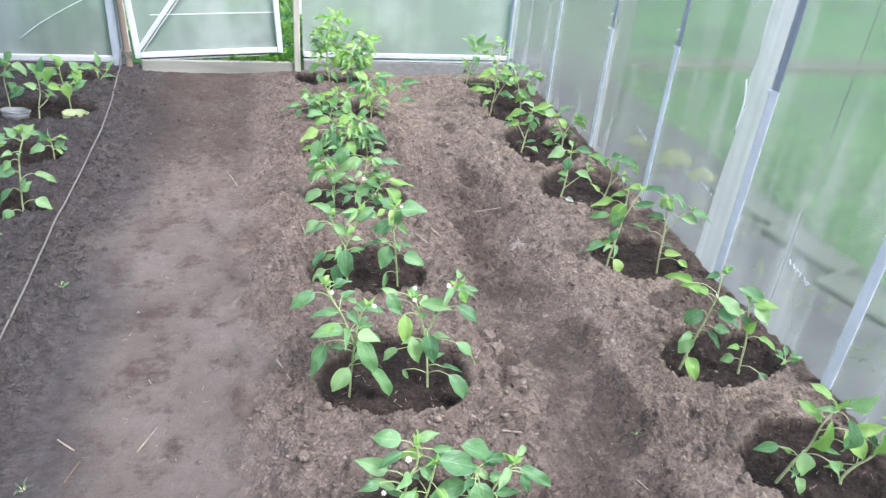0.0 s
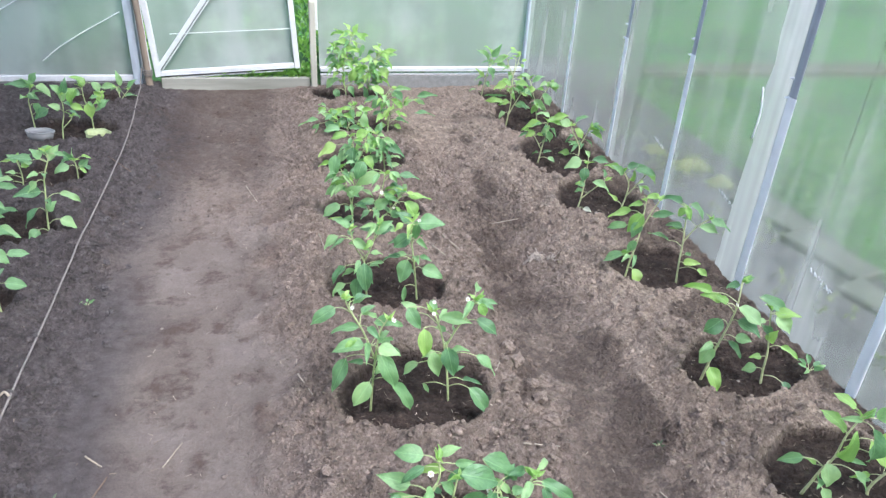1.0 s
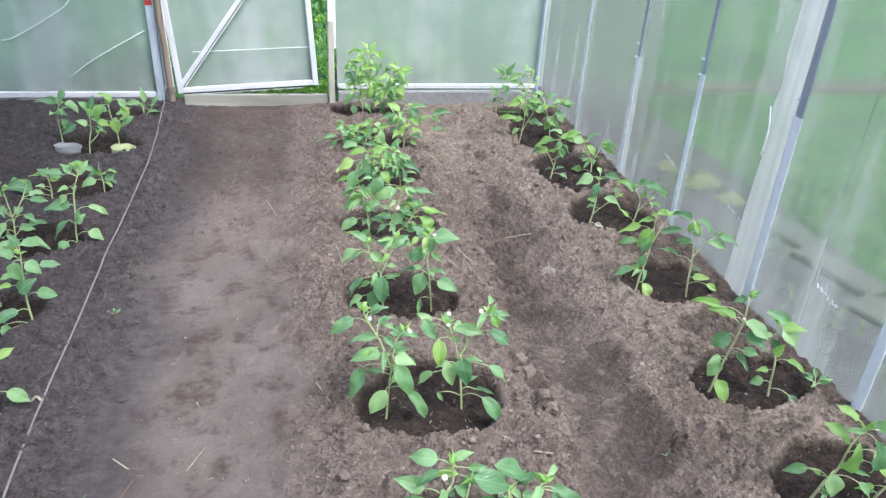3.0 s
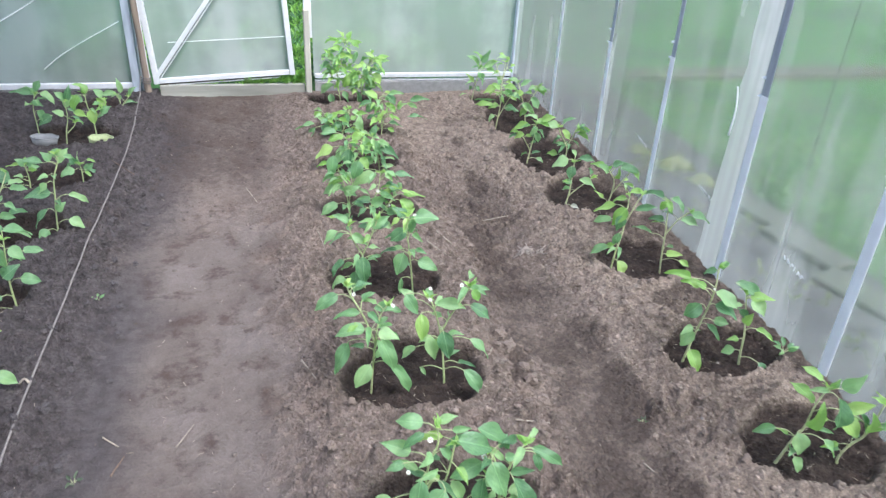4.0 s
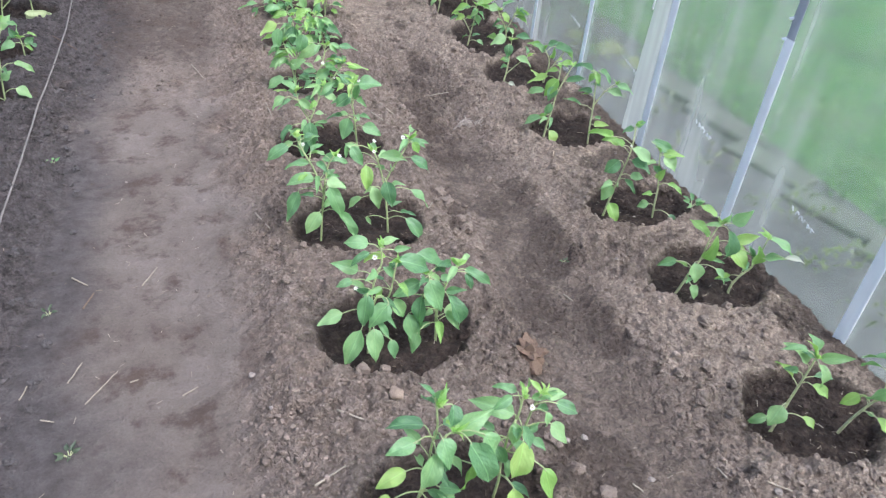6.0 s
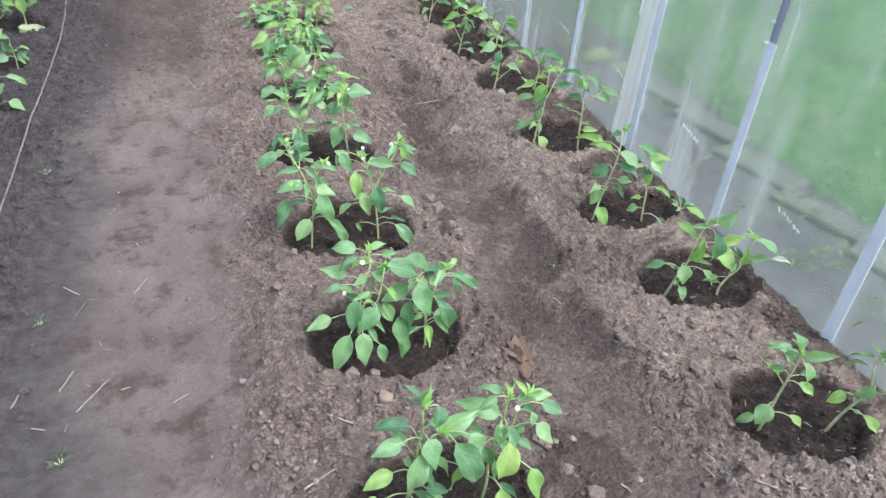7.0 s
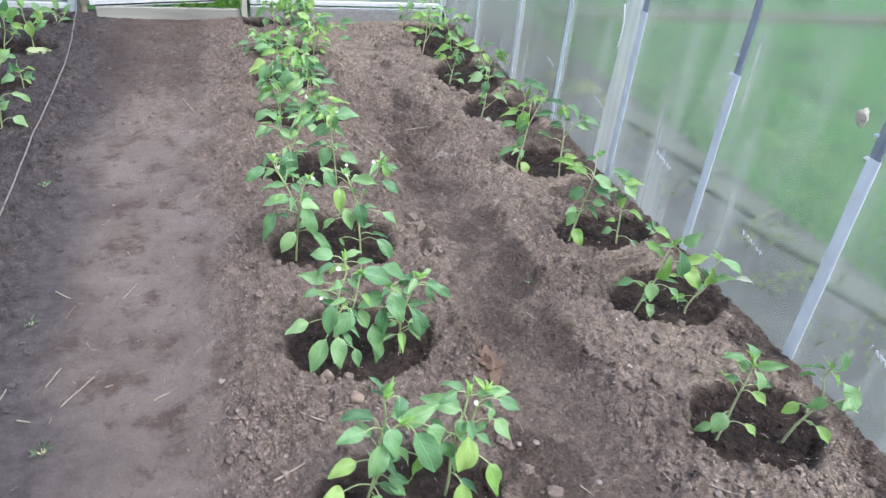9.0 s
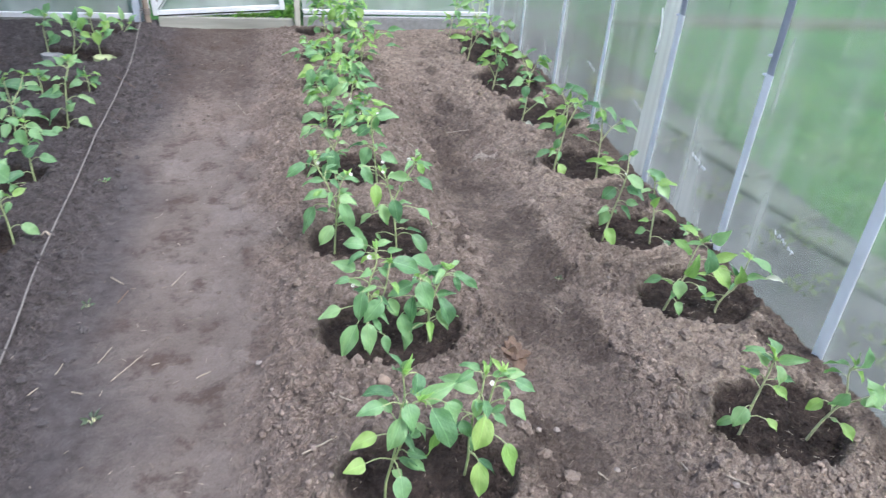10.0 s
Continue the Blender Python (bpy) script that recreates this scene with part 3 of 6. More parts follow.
SHEETS = [(-2.6, -0.88), (-0.88, 0.38), (0.38, 1.592), (1.592, 1.93), (1.93, 3.30), (3.30, 4.928)]
for k, (a, b) in enumerate(SHEETS):
    bm = bmesh.new()
    off = 0.004 * (k % 2)
    n = max(8, int((b - a) / 0.02))
    rows = []
    for j in range(2):
        for q in range(n + 1):
            y = a + (b - a) * q / n
            bulge = 0.002 * math.sin(y * 7.0)
            rows.append((XE + off + 0.003 + bulge, y, 0.0 if j == 0 else EAVES))
    for (x0, y0, z0), (x1, y1, z1) in ((rows[q], rows[q + n + 1]) for q in range(n + 1)):
        for dx in (0, 0.003):
            bm.verts.new((x0 + dx, y0, z0 - 0.02))
            bm.verts.new((x1 + dx, y1, z1))
    bm.verts.ensure_lookup_table()
    V = bm.verts
    for q in range(n):
        i, j = 4 * q, 4 * (q + 1)
        bm.faces.new((V[i], V[i + 1], V[j + 1], V[j]))
        bm.faces.new((V[i + 2], V[j + 2], V[j + 3], V[i + 3]))
        bm.faces.new((V[i], V[j], V[j + 2], V[i + 2]))
        bm.faces.new((V[i + 1], V[i + 3], V[j + 3], V[j + 1]))
    bm.faces.new((V[0], V[2], V[3], V[1]))
    e = 4 * n
    bm.faces.new((V[e], V[e + 1], V[e + 3], V[e + 2]))
    ob = part("pane", bm, FARSHEET if a > 3 else CLEARSHEET if b < 1.6 else EAST, wall_east, smooth=False)
    ob.visible_shadow = False
# doubled strip beside the heavy post, with a torn edge
bm = bmesh.new()
edge = [(2.372, -0.02), (2.366, 0.20), (2.358, 0.40), (2.346, 0.58), (2.340, 0.68), (2.362, 0.76), (2.346, 0.84), (2.360, 0.95), (2.355, 1.1), (2.355, 1.85)]
for y, z in edge:
    for yy in (y, 2.235):
        for dx in (0, 0.0015):
            bm.verts.new((XE - 0.006 + dx, yy, z))
bm.verts.ensure_lookup_table()
V = bm.verts
for q in range(len(edge) - 1):
    i, j = 4 * q, 4 * q + 4
    for a, b in ((0, 2), (3, 1), (1, 0), (2, 3)):
        bm.faces.new((V[i + a], V[i + b], V[j + b], V[j + a]))
ob = part("overlap_strip", bm, OVERLAP, wall_east, "milky doubled strip with a torn edge")
ob.visible_shadow = False
curl = smooth_line([(XE - 0.012, y + 0.002, z) for y, z in edge[3:6]], 5)
part("torn_edge", tube(bmesh.new(), curl, 0.0042, 0.003, 6), WHITE, wall_east, "curled white torn edge", True)
# short printed marks on the sheet, a smear of mud
for y0, z0 in ((2.990, 0.318), (2.418, 0.316), (1.850, 0.304), (1.282, 0.283), (0.71, 0.27)):
    bm = bmesh.new()
    mark_rng = random.Random(int(y0 * 100))
    for k in range(6):
        yk, zk = y0 + 0.050 - k * 0.019, z0 + 0.008 - k * 0.004
        tilt = mark_rng.uniform(-0.005, 0.005)
        tube(bm, [(XE - 0.001, yk - tilt, zk - 0.007), (XE - 0.001, yk + tilt, zk + 0.007)], 0.0021, 0.0018, 5)
        if k % 3:
            tube(bm, [(XE - 0.001, yk + tilt, zk + 0.007), (XE - 0.001, yk - 0.012, zk + mark_rng.uniform(-0.006, 0.004))], 0.0019, 0.0017, 5)
    part("printed_mark", bm, PRINT if y0 < 2 else OLDPRINT, wall_east, "faded white printed bars")
bm = bmesh.new()
bmesh.ops.create_icosphere(bm, subdivisions=3, radius=1)
for v in bm.verts:
    k = 1 + 0.45 * noise.noise(v.co * 1.7)
    v.co = Vector((XE - 0.002 + v.co.x * 0.008 * k, 1.075 + v.co.y * 0.017 * k, 0.80 + v.co.z * 0.024 * k))
part("mud_smear", bm, DIRT, wall_east, "dried mud blob on the sheet", True)
bm = boxed(((XE - 0.03, YS, EAVES), (XE + 0.012, YN, EAVES + 0.04)))
part("top_rail", bm, STEEL, wall_east)

# far end wall with the door
wall_north = empty("wall_north", (0, 0, 0), "hazy plastic film end wall on white steel rails", "wall", kind="structure")


def film(x0, x1, z0, z1, y, parent, mat=NORTH):
    bm = bmesh.new()
    nx, nz = max(2, int((x1 - x0) / 0.06)), max(2, int((z1 - z0) / 0.08))
    grid = []
    for k in range(2):
        for j in range(nz + 1):
            for i in range(nx + 1):
                x, z = x0 + (x1 - x0) * i / nx, z0 + (z1 - z0) * j / nz
                grid.append(bm.verts.new((x, y + k * 0.002 + 0.006 * noise.noise((x * 2.3, z * 2.3, y)), z)))
    m = (nx + 1) * (nz + 1)
    for j in range(nz):
        for i in range(nx):
            q = j * (nx + 1) + i
            bm.faces.new((grid[q], grid[q + 1], grid[q + nx + 2], grid[q + nx + 1]))
            q += m
            bm.faces.new((grid[q], grid[q + nx + 1], grid[q + nx + 2], grid[q + 1]))
    ob = part("pane", bm, mat, parent, smooth=True)
    ob.visible_shadow = False
    return ob


film(-1.98, -0.955, 0.045, EAVES, YN + 0.022, wall_north)
film(0.175, 1.595, 0.09, EAVES, YN + 0.022, wall_north)
film(-0.95, 0.17, 1.95, 2.4, YN + 0.022, wall_north)
part("rail", boxed(((-1.98, YN - 0.012, 0.030), (-0.96, YN + 0.018, 0.064)), bevel=0.003), WHITE, wall_north, "white steel bottom rail")
part("rail", boxed(((0.180, YN - 0.012, 0.084), (1.545, YN + 0.018, 0.112)), bevel=0.003), WHITE, wall_north, "white steel bottom rail")
part("rail", boxed(((0.180, YN - 0.004, 0.060), (1.545, YN + 0.018, 0.071)), bevel=0.002), WHITE, wall_north, "white steel lower lip")
part("plinth", boxed(((0.18, YN - 0.01, -0.06), (1.56, YN + 0.03, 0.057)), bevel=0.004), CONCRETE, wall_north, "grey concrete plinth")
part("plinth", boxed(((-1.98, YN - 0.006, -0.06), (-0.90, YN + 0.03, 0.027)), bevel=0.004), CONCRETE, wall_north, "grey concrete plinth")
part("post", boxed(((-0.956, YN - 0.03, -0.05), (-0.908, YN + 0.02, 2.0)), bevel=0.003), BLUESTEEL, wall_north, "bluish galvanised door post")
part("post", boxed(((-0.901, YN - 0.028, -0.05), (-0.893, YN + 0.01, 2.0)), bevel=0.002), WHITE, wall_north, "thin white post flange")
part("tape", boxed(((-0.955, YN - 0.034, 0.60), (-0.915, YN - 0.031, 0.63))), REDTAPE, wall_north, "small red tape on the post")
part("post", boxed(((0.122, YN - 0.025, 0.35), (0.172, YN + 0.02, 2.0)), bevel=0.003), WHITE, wall_north, "white steel door post")
part("stake", boxed(((0.118, YN - 0.045, -0.06), (0.158, YN - 0.005, 0.53)), bevel=0.006), STAKE, wall_north, "grey wooden stake")
part("post", boxed(((1.535, YN - 0.02, -0.05), (1.551, YN + 0.02, EAVES)), bevel=0.003), BLUESTEEL, wall_north, "pale corner post")
part("sill_board", boxed(((-0.80, YN - 0.020, -0.06), (0.115, YN + 0.012, 0.050)), bevel=0.005), WOOD, wall_north, "weathered wooden sill board")

cane = tube(bmesh.new(), smooth_line([(-0.862, YN - 0.06, -0.05), (-0.868, YN - 0.058, 0.3), (-0.876, YN - 0.06, 0.65), (-0.874, YN - 0.055, 1.2), (-0.88, YN - 0.05, 1.9)], 6), 0.021, 0.017, 10)
for v in cane.verts:
    v.co.x += 0.004 * noise.noise(v.co * 9)
cane_ob = empty("garden_cane", (0, 0, 0), "brown wooden cane tied to the door post", "cane")
part("rod", cane, CANE, cane_ob, smooth=True)
part("string", tube(bmesh.new(), smooth_line([(-0.842, YN - 0.066, 0.11), (-0.849, YN - 0.064, 0.35), (-0.854, YN - 0.064, 0.7), (-0.853, YN - 0.06, 1.2)], 5), 0.0032, 0.003, 6), WIRE, cane_ob, "white string wound down the cane", True)
for z in (0.085, 0.10, 0.115):
    ring = [(-0.866 + 0.027 * math.cos(a), YN - 0.058 + 0.027 * math.sin(a), z + 0.004 * math.sin(a * 2)) for a in np.linspace(0, 6.28, 15)]
    part("tie", tube(bmesh.new(), ring, 0.004, 0.004, 5), CORD, cane_ob, "knotted cord tie", True)

# the door hangs slightly askew
door = empty("door_1", (-0.83, YN, 0.055), "white framed film door with a diagonal brace", "door", kind="structure")
door.matrix_basis = pose(-0.83, YN, 0.055, 0, -3.6, 0)
DW, DH = 0.885, 1.82
part("stile", boxed(((0, -0.02, 0), (0.034, 0.014, DH)), bevel=0.003), WHITE, door)
part("stile", boxed(((DW - 0.034, -0.02, 0), (DW, 0.014, DH)), bevel=0.003), WHITE, door)
part("bottom_rail", boxed(((0.036, -0.018, 0.002), (DW - 0.036, 0.012, 0.032)), bevel=0.003), WHITE, door)
part("mid_rail", boxed(((0.036, -0.018, 1.0), (DW - 0.036, 0.012, 1.03)), bevel=0.003), WHITE, door)
part("top_rail", boxed(((0.036, -0.018, DH - 0.032), (DW - 0.036, 0.012, DH)), bevel=0.003), WHITE, door)
for lo, hi in ((-0.021, 0.006), (0.0135, 0.0205)):
    bm = boxed(((lo, -0.016, 0), (hi, 0.010, 1.26)), bevel=0.003)
    bmesh.ops.transform(bm, matrix=pose(0.035, -0.004, 0.05, 0, 40.5, 0), verts=bm.verts)
    part("brace", bm, WHITE, door, "white diagonal brace")
part("lower_lip", boxed(((0.03, -0.008, -0.017), (DW - 0.1, 0.012, -0.010)), bevel=0.002), WHITE, door, "thin white lower lip")
# solid dark strip standing in for the dark gap between rail and lip
part("seal_strip", boxed(((0.03, 0.0, -0.0085), (DW - 0.1, 0.010, -0.0015))), GAPDARK, door, "dark strip in the gap under the rail")
part("cross_cord", tube(bmesh.new(), [(0.13, -0.006, 0.255), (0.45, -0.006, 0.252), (DW - 0.04, -0.006, 0.248)], 0.0026, 0.0026, 5), WIRE, door, "thin white cord")
bm = film(0.004, DW - 0.004, 0.006, DH - 0.006, 0.016, door)

# slack white cords over the film
for pts in ([(-1.80, 0.375), (-1.74, 0.387), (-1.62, 0.45), (-1.50, 0.52), (-1.42, 0.572), (-1.36, 0.64)], [(-1.46, 0.150), (-1.35, 0.235), (-1.2, 0.325), (-1.08, 0.390), (-0.985, 0.442)]):
    bm = tube(bmesh.new(), smooth_line([(x, YN + 0.008, z) for x, z in pts], 4), 0.0036, 0.0036, 6)
    tagged(part("white_cord", bm, WIRE, smooth=True), "slack white cord across the film wall", "cord")

# unseen west and south walls and the roof close the house
wall_west = empty("wall_west", (0, 0, 0), "hazy plastic side wall over a low board", "wall", kind="structure")
part("boarding", boxed(((XW - 0.02, YS, -0.05), (XW, YN, 0.12))), BOARDS, wall_west)
ob = part("pane", boxed(((XW - 0.004, YS, 0.12), (XW, YN, EAVES))), NORTH, wall_west)
ob.visible_shadow = False
for y, w in POSTS:
    part("post", boxed(((XW + 0.001, y - 0.025, -0.05), (XW + 0.03, y + 0.025, EAVES))), STEEL, wall_west)
wall_south = empty("wall_south", (0, 0, 0), "hazy plastic end wall", "wall", kind="structure")
ob = part("pane", boxed(((XW + 0.03, YS - 0.004, 0.0), (XE - 0.03, YS, EAVES))), NORTH, wall_south)
ob.visible_shadow = False
# the west slope is a denser film, added to shade the left bed
for xa, mat, text in ((XE, ROOF, "clear film roof slope of the greenhouse"), (XW, SHADEROOF, "unseen west roof slope of denser film that dims the left bed")):
    bm = bmesh.new()
    vs = [bm.verts.new(p) for p in ((xa, YS, EAVES + 0.045), (xa, YN + 0.03, EAVES + 0.045), (-0.2, YN + 0.03, RIDGE), (-0.2, YS, RIDGE))]
    bm.faces.new(vs)
    bmesh.ops.solidify(bm, geom=bm.faces[:], thickness=0.003)
    ob = tagged(part("ceiling", bm, mat), text, "roof", kind="structure")
    ob.visible_shadow = mat is SHADEROOF

# ---------------------------------------------------------------- pepper plants


def leaf_mesh(seed, mat):
    """A pointed oval blade of unit length and width along +y, arched and folded along its midrib."""
    r = random.Random(seed)
    arch, fold, skew, peak = 0.14 + 0.22 * r.random(), 0.08 + 0.26 * r.random(), (r.random() - 0.5) * 0.16, 0.62 + 0.14 * r.random()
    rip, curl, twist = r.random() * 6, r.random() * 0.9, (r.random() - 0.5) * 0.7
    bm = bmesh.new()
    rows = 11
    grid = []
    for j in range(rows + 1):
        y = j / rows
        w = 0.5 * math.sin(math.pi * min(1.0, y ** peak)) ** 0.78 * (1 - 0.40 * y ** 2.6) if 0 < j < rows else 0.0
        line = []
        for u in (-1, -0.55, 0, 0.55, 1) if 0 < j < rows else (0,):
            z = arch * (y - y * y) - curl * max(0.0, y - 0.55) ** 2 + fold * abs(u) * w * 1.2 + 0.06 * math.sin(y * 9 + rip + u * 1.9) * abs(u) + twist * u * w * y
            line.append(bm.verts.new((u * w + skew * y * (1 - y) * 2, y, z)))
        grid.append(line)
    for a, b in zip(grid, grid[1:]):
        for k in range(4):
            q = [a[k] if len(a) > 1 else a[0], a[k + 1] if len(a) > 1 else a[0], b[k + 1] if len(b) > 1 else b[0], b[k] if len(b) > 1 else b[0]]
            u = []
            for v in q:
                if v not in u:
                    u.append(v)
            bm.faces.new(u)
    return mesh_from("leaf", bm, mat, True)


LEAVES = {"": [leaf_mesh(s, LEAF) for s in range(14)], "y": [leaf_mesh(s, YOUNG) for s in range(6)], "d": [leaf_mesh(2, DRY)], "w": [leaf_mesh(s, SPROUT) for s in range(3)]}


def flower_mesh():
    bm = bmesh.new()
    for k in range(6):
        m = Matrix.Rotation(k * math.pi / 3, 4, "Z") @ Matrix.Rotation(0.25, 4, "X")
        vs = [bm.verts.new(m @ Vector(p)) for p in ((0, 0.001, 0), (0.00302, 0.00432, 0.00043), (0.00202, 0.00756, 0.00072), (0.0, 0.009, 0.00029), (-0.00202, 0.00756, 0.00072), (-0.00302, 0.00432, 0.00043))]
        bm.faces.new(vs)
    return mesh_from("flower", bm, PETAL)


def centre_mesh():
    bm = bmesh.new()
    bmesh.ops.create_icosphere(bm, subdivisions=1, radius=0.0028, matrix=Matrix.Translation((0, 0, 0.002)))
    return mesh_from("anthers", bm, ANTHER)


FLOWER, CENTRE = flower_mesh(), centre_mesh()
ROW = {"C": "pepper plants in the middle row", "R": "pepper plants along the clear wall", "L": "pepper plants in the bed behind the string"}
LOOK = {"C": "bushy young pepper plant standing in a watered basin", "R": "slender young pepper plant beside the clear wall", "L": "young pepper plant in the bed behind the string"}


def blade(parent, base, tip, width, kind, rnd, axis_xy=(0, 0)):
    """Lay one leaf from its base to its tip, face up and outwards."""
    a = tip - base
    length = max(a.length, width * 1.25)
    y = a.normalized()
    out = Vector((base.x - axis_xy[0], base.y - axis_xy[1], 0)) + Vector((tip.x - axis_xy[0], tip.y - axis_xy[1], 0))
    out = out.normalized() if out.length > 1e-4 else Vector((0, -1, 0))
    up = Vector((0, -0.55, 0.85)) + out * 0.35 + Vector((rnd.uniform(-0.3, 0.3), rnd.uniform(-0.25, 0.15), 0))
    z = (up - y * up.dot(y)).normalized()
    x = y.cross(z)
    m = Matrix((x, y, z)).transposed().to_4x4()
    ob = new("leaf", rnd.choice(LEAVES[kind]))
    ob.parent = parent
    ob.matrix_basis = Matrix.Translation(base) @ m @ Matrix.Diagonal((max(width, 0.33 * length) * 0.93, length * 1.07, length, 1))
    return ob


def blossom(parent, at, rnd):
    ob = new("flower", FLOWER)
    ob.parent = parent
    ob.matrix_basis = Matrix.Translation(at) @ Euler((rnd.uniform(0.3, 1.0), rnd.uniform(-0.4, 0.4), rnd.uniform(-0.6, 0.6))).to_matrix().to_4x4() @ Matrix.Scale(rnd.uniform(0.62, 0.9), 4)
    c = new("anthers", CENTRE)
    c.parent = ob


def pepper(base, stems, leaves, flowers=(), kinds={}, row="C", scale=1.0):
    """A pepper plant: stems and leaves are given in millimetres from its foot.
    A leaf: the blade's base, its tip and its width."""
    rnd = random.Random(int(abs(base[0]) * 7919 + base[1] * 104729))
    hue = random.Random(int(base[0] * 1000 + base[1] * 3000))
    x, y = base[0], base[1]
    z = height(x, y)
    text = LOOK[row] + (", with white flowers" if flowers else "")
    root = empty("pepper_plant", (x, y, z - 0.004), text, "pepper plant", ROW[row])
    lift = Vector((0, 0, base[2] - z + 0.004))
    bm = bmesh.new()
    line = []
    for k, s in enumerate(stems):
        pts = [Vector(p) / 1000 * scale + lift for p in s]
        if k == 0:
            pts = [Vector((0, 0, -0.01))] + pts
        pts = smooth_line(pts, 4)
        tube(bm, pts, (0.0044 if row == "R" else 0.0037) if k == 0 else 0.0030, 0.0021, 7)
        line += pts
    for n, (bx, by, bz, tx, ty, tz, w) in enumerate(leaves):
        b, t = Vector((bx, by, bz)) / 1000 * scale + lift, Vector((tx, ty, tz)) / 1000 * scale + lift
        low = [q for q in line if q.z < b.z + 0.005 and q.z > 0] or line
        q = min(low, key=lambda p: (p - b).length + max(0, p.z - b.z + 0.015) * 1.5)
        bow = (q + b) / 2 + Vector((0, 0, 0.12 * (b - q).length + 0.002))
        tube(bm, smooth_line([q, bow, b, b + (t - b) * 0.12], 3), 0.0017, 0.0011, 5)
        if (t - b).length > 0.105:
            b = t + (b - t).normalized() * 0.105
        blade(root, b, t, w / 1000 * scale, kinds.get(n, "y" if hue.random() < (0.35 if row == "R" else 0.6 if row == "C" and y > 4.2 else 0.2 if row == "C" and y > 2.6 else 0.0) else ""), rnd)
    # smaller leaves and side shoots along the upper stem
    for k in range({"C": 14, "R": 3, "L": 4}[row] + (14 if row == "C" and y > 2.6 else 0) + (46 if row == "C" and y > 4.0 else 0) + (9 if row == "R" and y > 3.3 else 0) if not kinds.get("sparse") else 0):
        q = rnd.choice([p for p in line if p.z > 0.25 * max(v.z for v in line)])
        a = rnd.uniform(0, 6.28)
        out = Vector((math.cos(a), math.sin(a), rnd.uniform(-0.1, 0.7)))
        far = row == "C" and y > 3.6
        b = q + out * rnd.uniform(0.012, 0.070 if far else 0.034)
        t = b + Vector((math.cos(a), math.sin(a), rnd.uniform(-0.8, 0.3))).normalized() * rnd.uniform(0.036, 0.085 if far else 0.064)
        tube(bm, [q, (q + b) / 2 + Vector((0, 0, 0.002)), b], 0.0014, 0.001, 5)
        blade(root, b, t, rnd.uniform(0.017, 0.034 if far else 0.026), "y" if rnd.random() < (0.6 if far else 0.16) else "", rnd)
    # growing tips
    for s in stems:
        top = Vector(s[-1]) / 1000 * scale + lift
        for k in range(4):
            a = rnd.uniform(0, 6.28)
            d = Vector((math.cos(a), math.sin(a), rnd.uniform(0.3, 1.1))) * rnd.uniform(0.014, 0.030)
            blade(root, top, top + d, 0.011, "y", rnd)
    part("stem", bm, STEM if row == "R" else GREENSTEM, root, smooth=True)
    for f in flowers:
        blossom(root, Vector(f) / 1000 * scale + lift, rnd)
    return root


def grown(x, y, tall, count, row, seed, lean=(0, 0), flowers=0, spread=1.0):
    """A pepper plant grown by rule: a forking stem with leaves spiralling up it. Sizes in metres."""
    r = random.Random(seed)
    z = height(x, y)
    h = tall * 1000
    lx, ly = lean[0] * 1000, lean[1] * 1000

    def trunk(u):
        return (lx * u + 8 * math.sin(u * 5 + seed), ly * u + 6 * math.cos(u * 4 + seed), h * u)

    main = [trunk(u) for u in (0.25, 0.5, 0.75, 0.95)]
    fork = trunk(0.55)
    a = r.uniform(0, 6.28)
    arms = [[fork, (fork[0] + math.cos(b) * 35 * spread, fork[1] + math.sin(b) * 35 * spread, fork[2] + h * 0.2), (fork[0] + math.cos(b) * 60 * spread, fork[1] + math.sin(b) * 60 * spread, fork[2] + h * 0.42)] for b in (a, a + 2.6)]
    leaves, kinds = [], {}
    count = int(count * 1.2)
    for k in range(count):
        u = 0.16 + 0.84 * k / count
        b = k * 2.4 + r.uniform(-0.4, 0.4)
        px, py, pz = trunk(u)
        if u > 0.6 and k % 3:
            px, py, pz = arms[k % 2][1 + (u > 0.8)]
        reach = r.uniform(22, 54) * spread * (1.1 - 0.45 * u)
        size = r.uniform(58, 92) * (1.05 - 0.45 * u)
        rise = r.uniform(8, 26) * (0.5 + u)
        bx, by, bz = px + math.cos(b) * reach, py + math.sin(b) * reach, pz + rise
        fall = r.uniform(-0.95, 0.15) if u < 0.75 else r.uniform(-0.5, 0.7)
        n = math.hypot(1, fall)
        b += r.uniform(-0.4, 0.4)
        leaves.append((bx, by, bz, bx + math.cos(b) * size / n, by + math.sin(b) * size / n, max(12, bz + fall * size / n), size * r.uniform(0.46, 0.6)))
        if u > 0.8 and r.random() < 0.4:
            kinds[k] = "y"
    bloom = [(trunk(r.uniform(0.7, 1.0))[0] + r.uniform(-40, 40), trunk(0.8)[1] + r.uniform(-40, 20), h * r.uniform(0.75, 1.02)) for _ in range(flowers)]
    return pepper((x, y, z), [main] + arms, leaves, bloom, {**kinds, "sparse": True}, row)


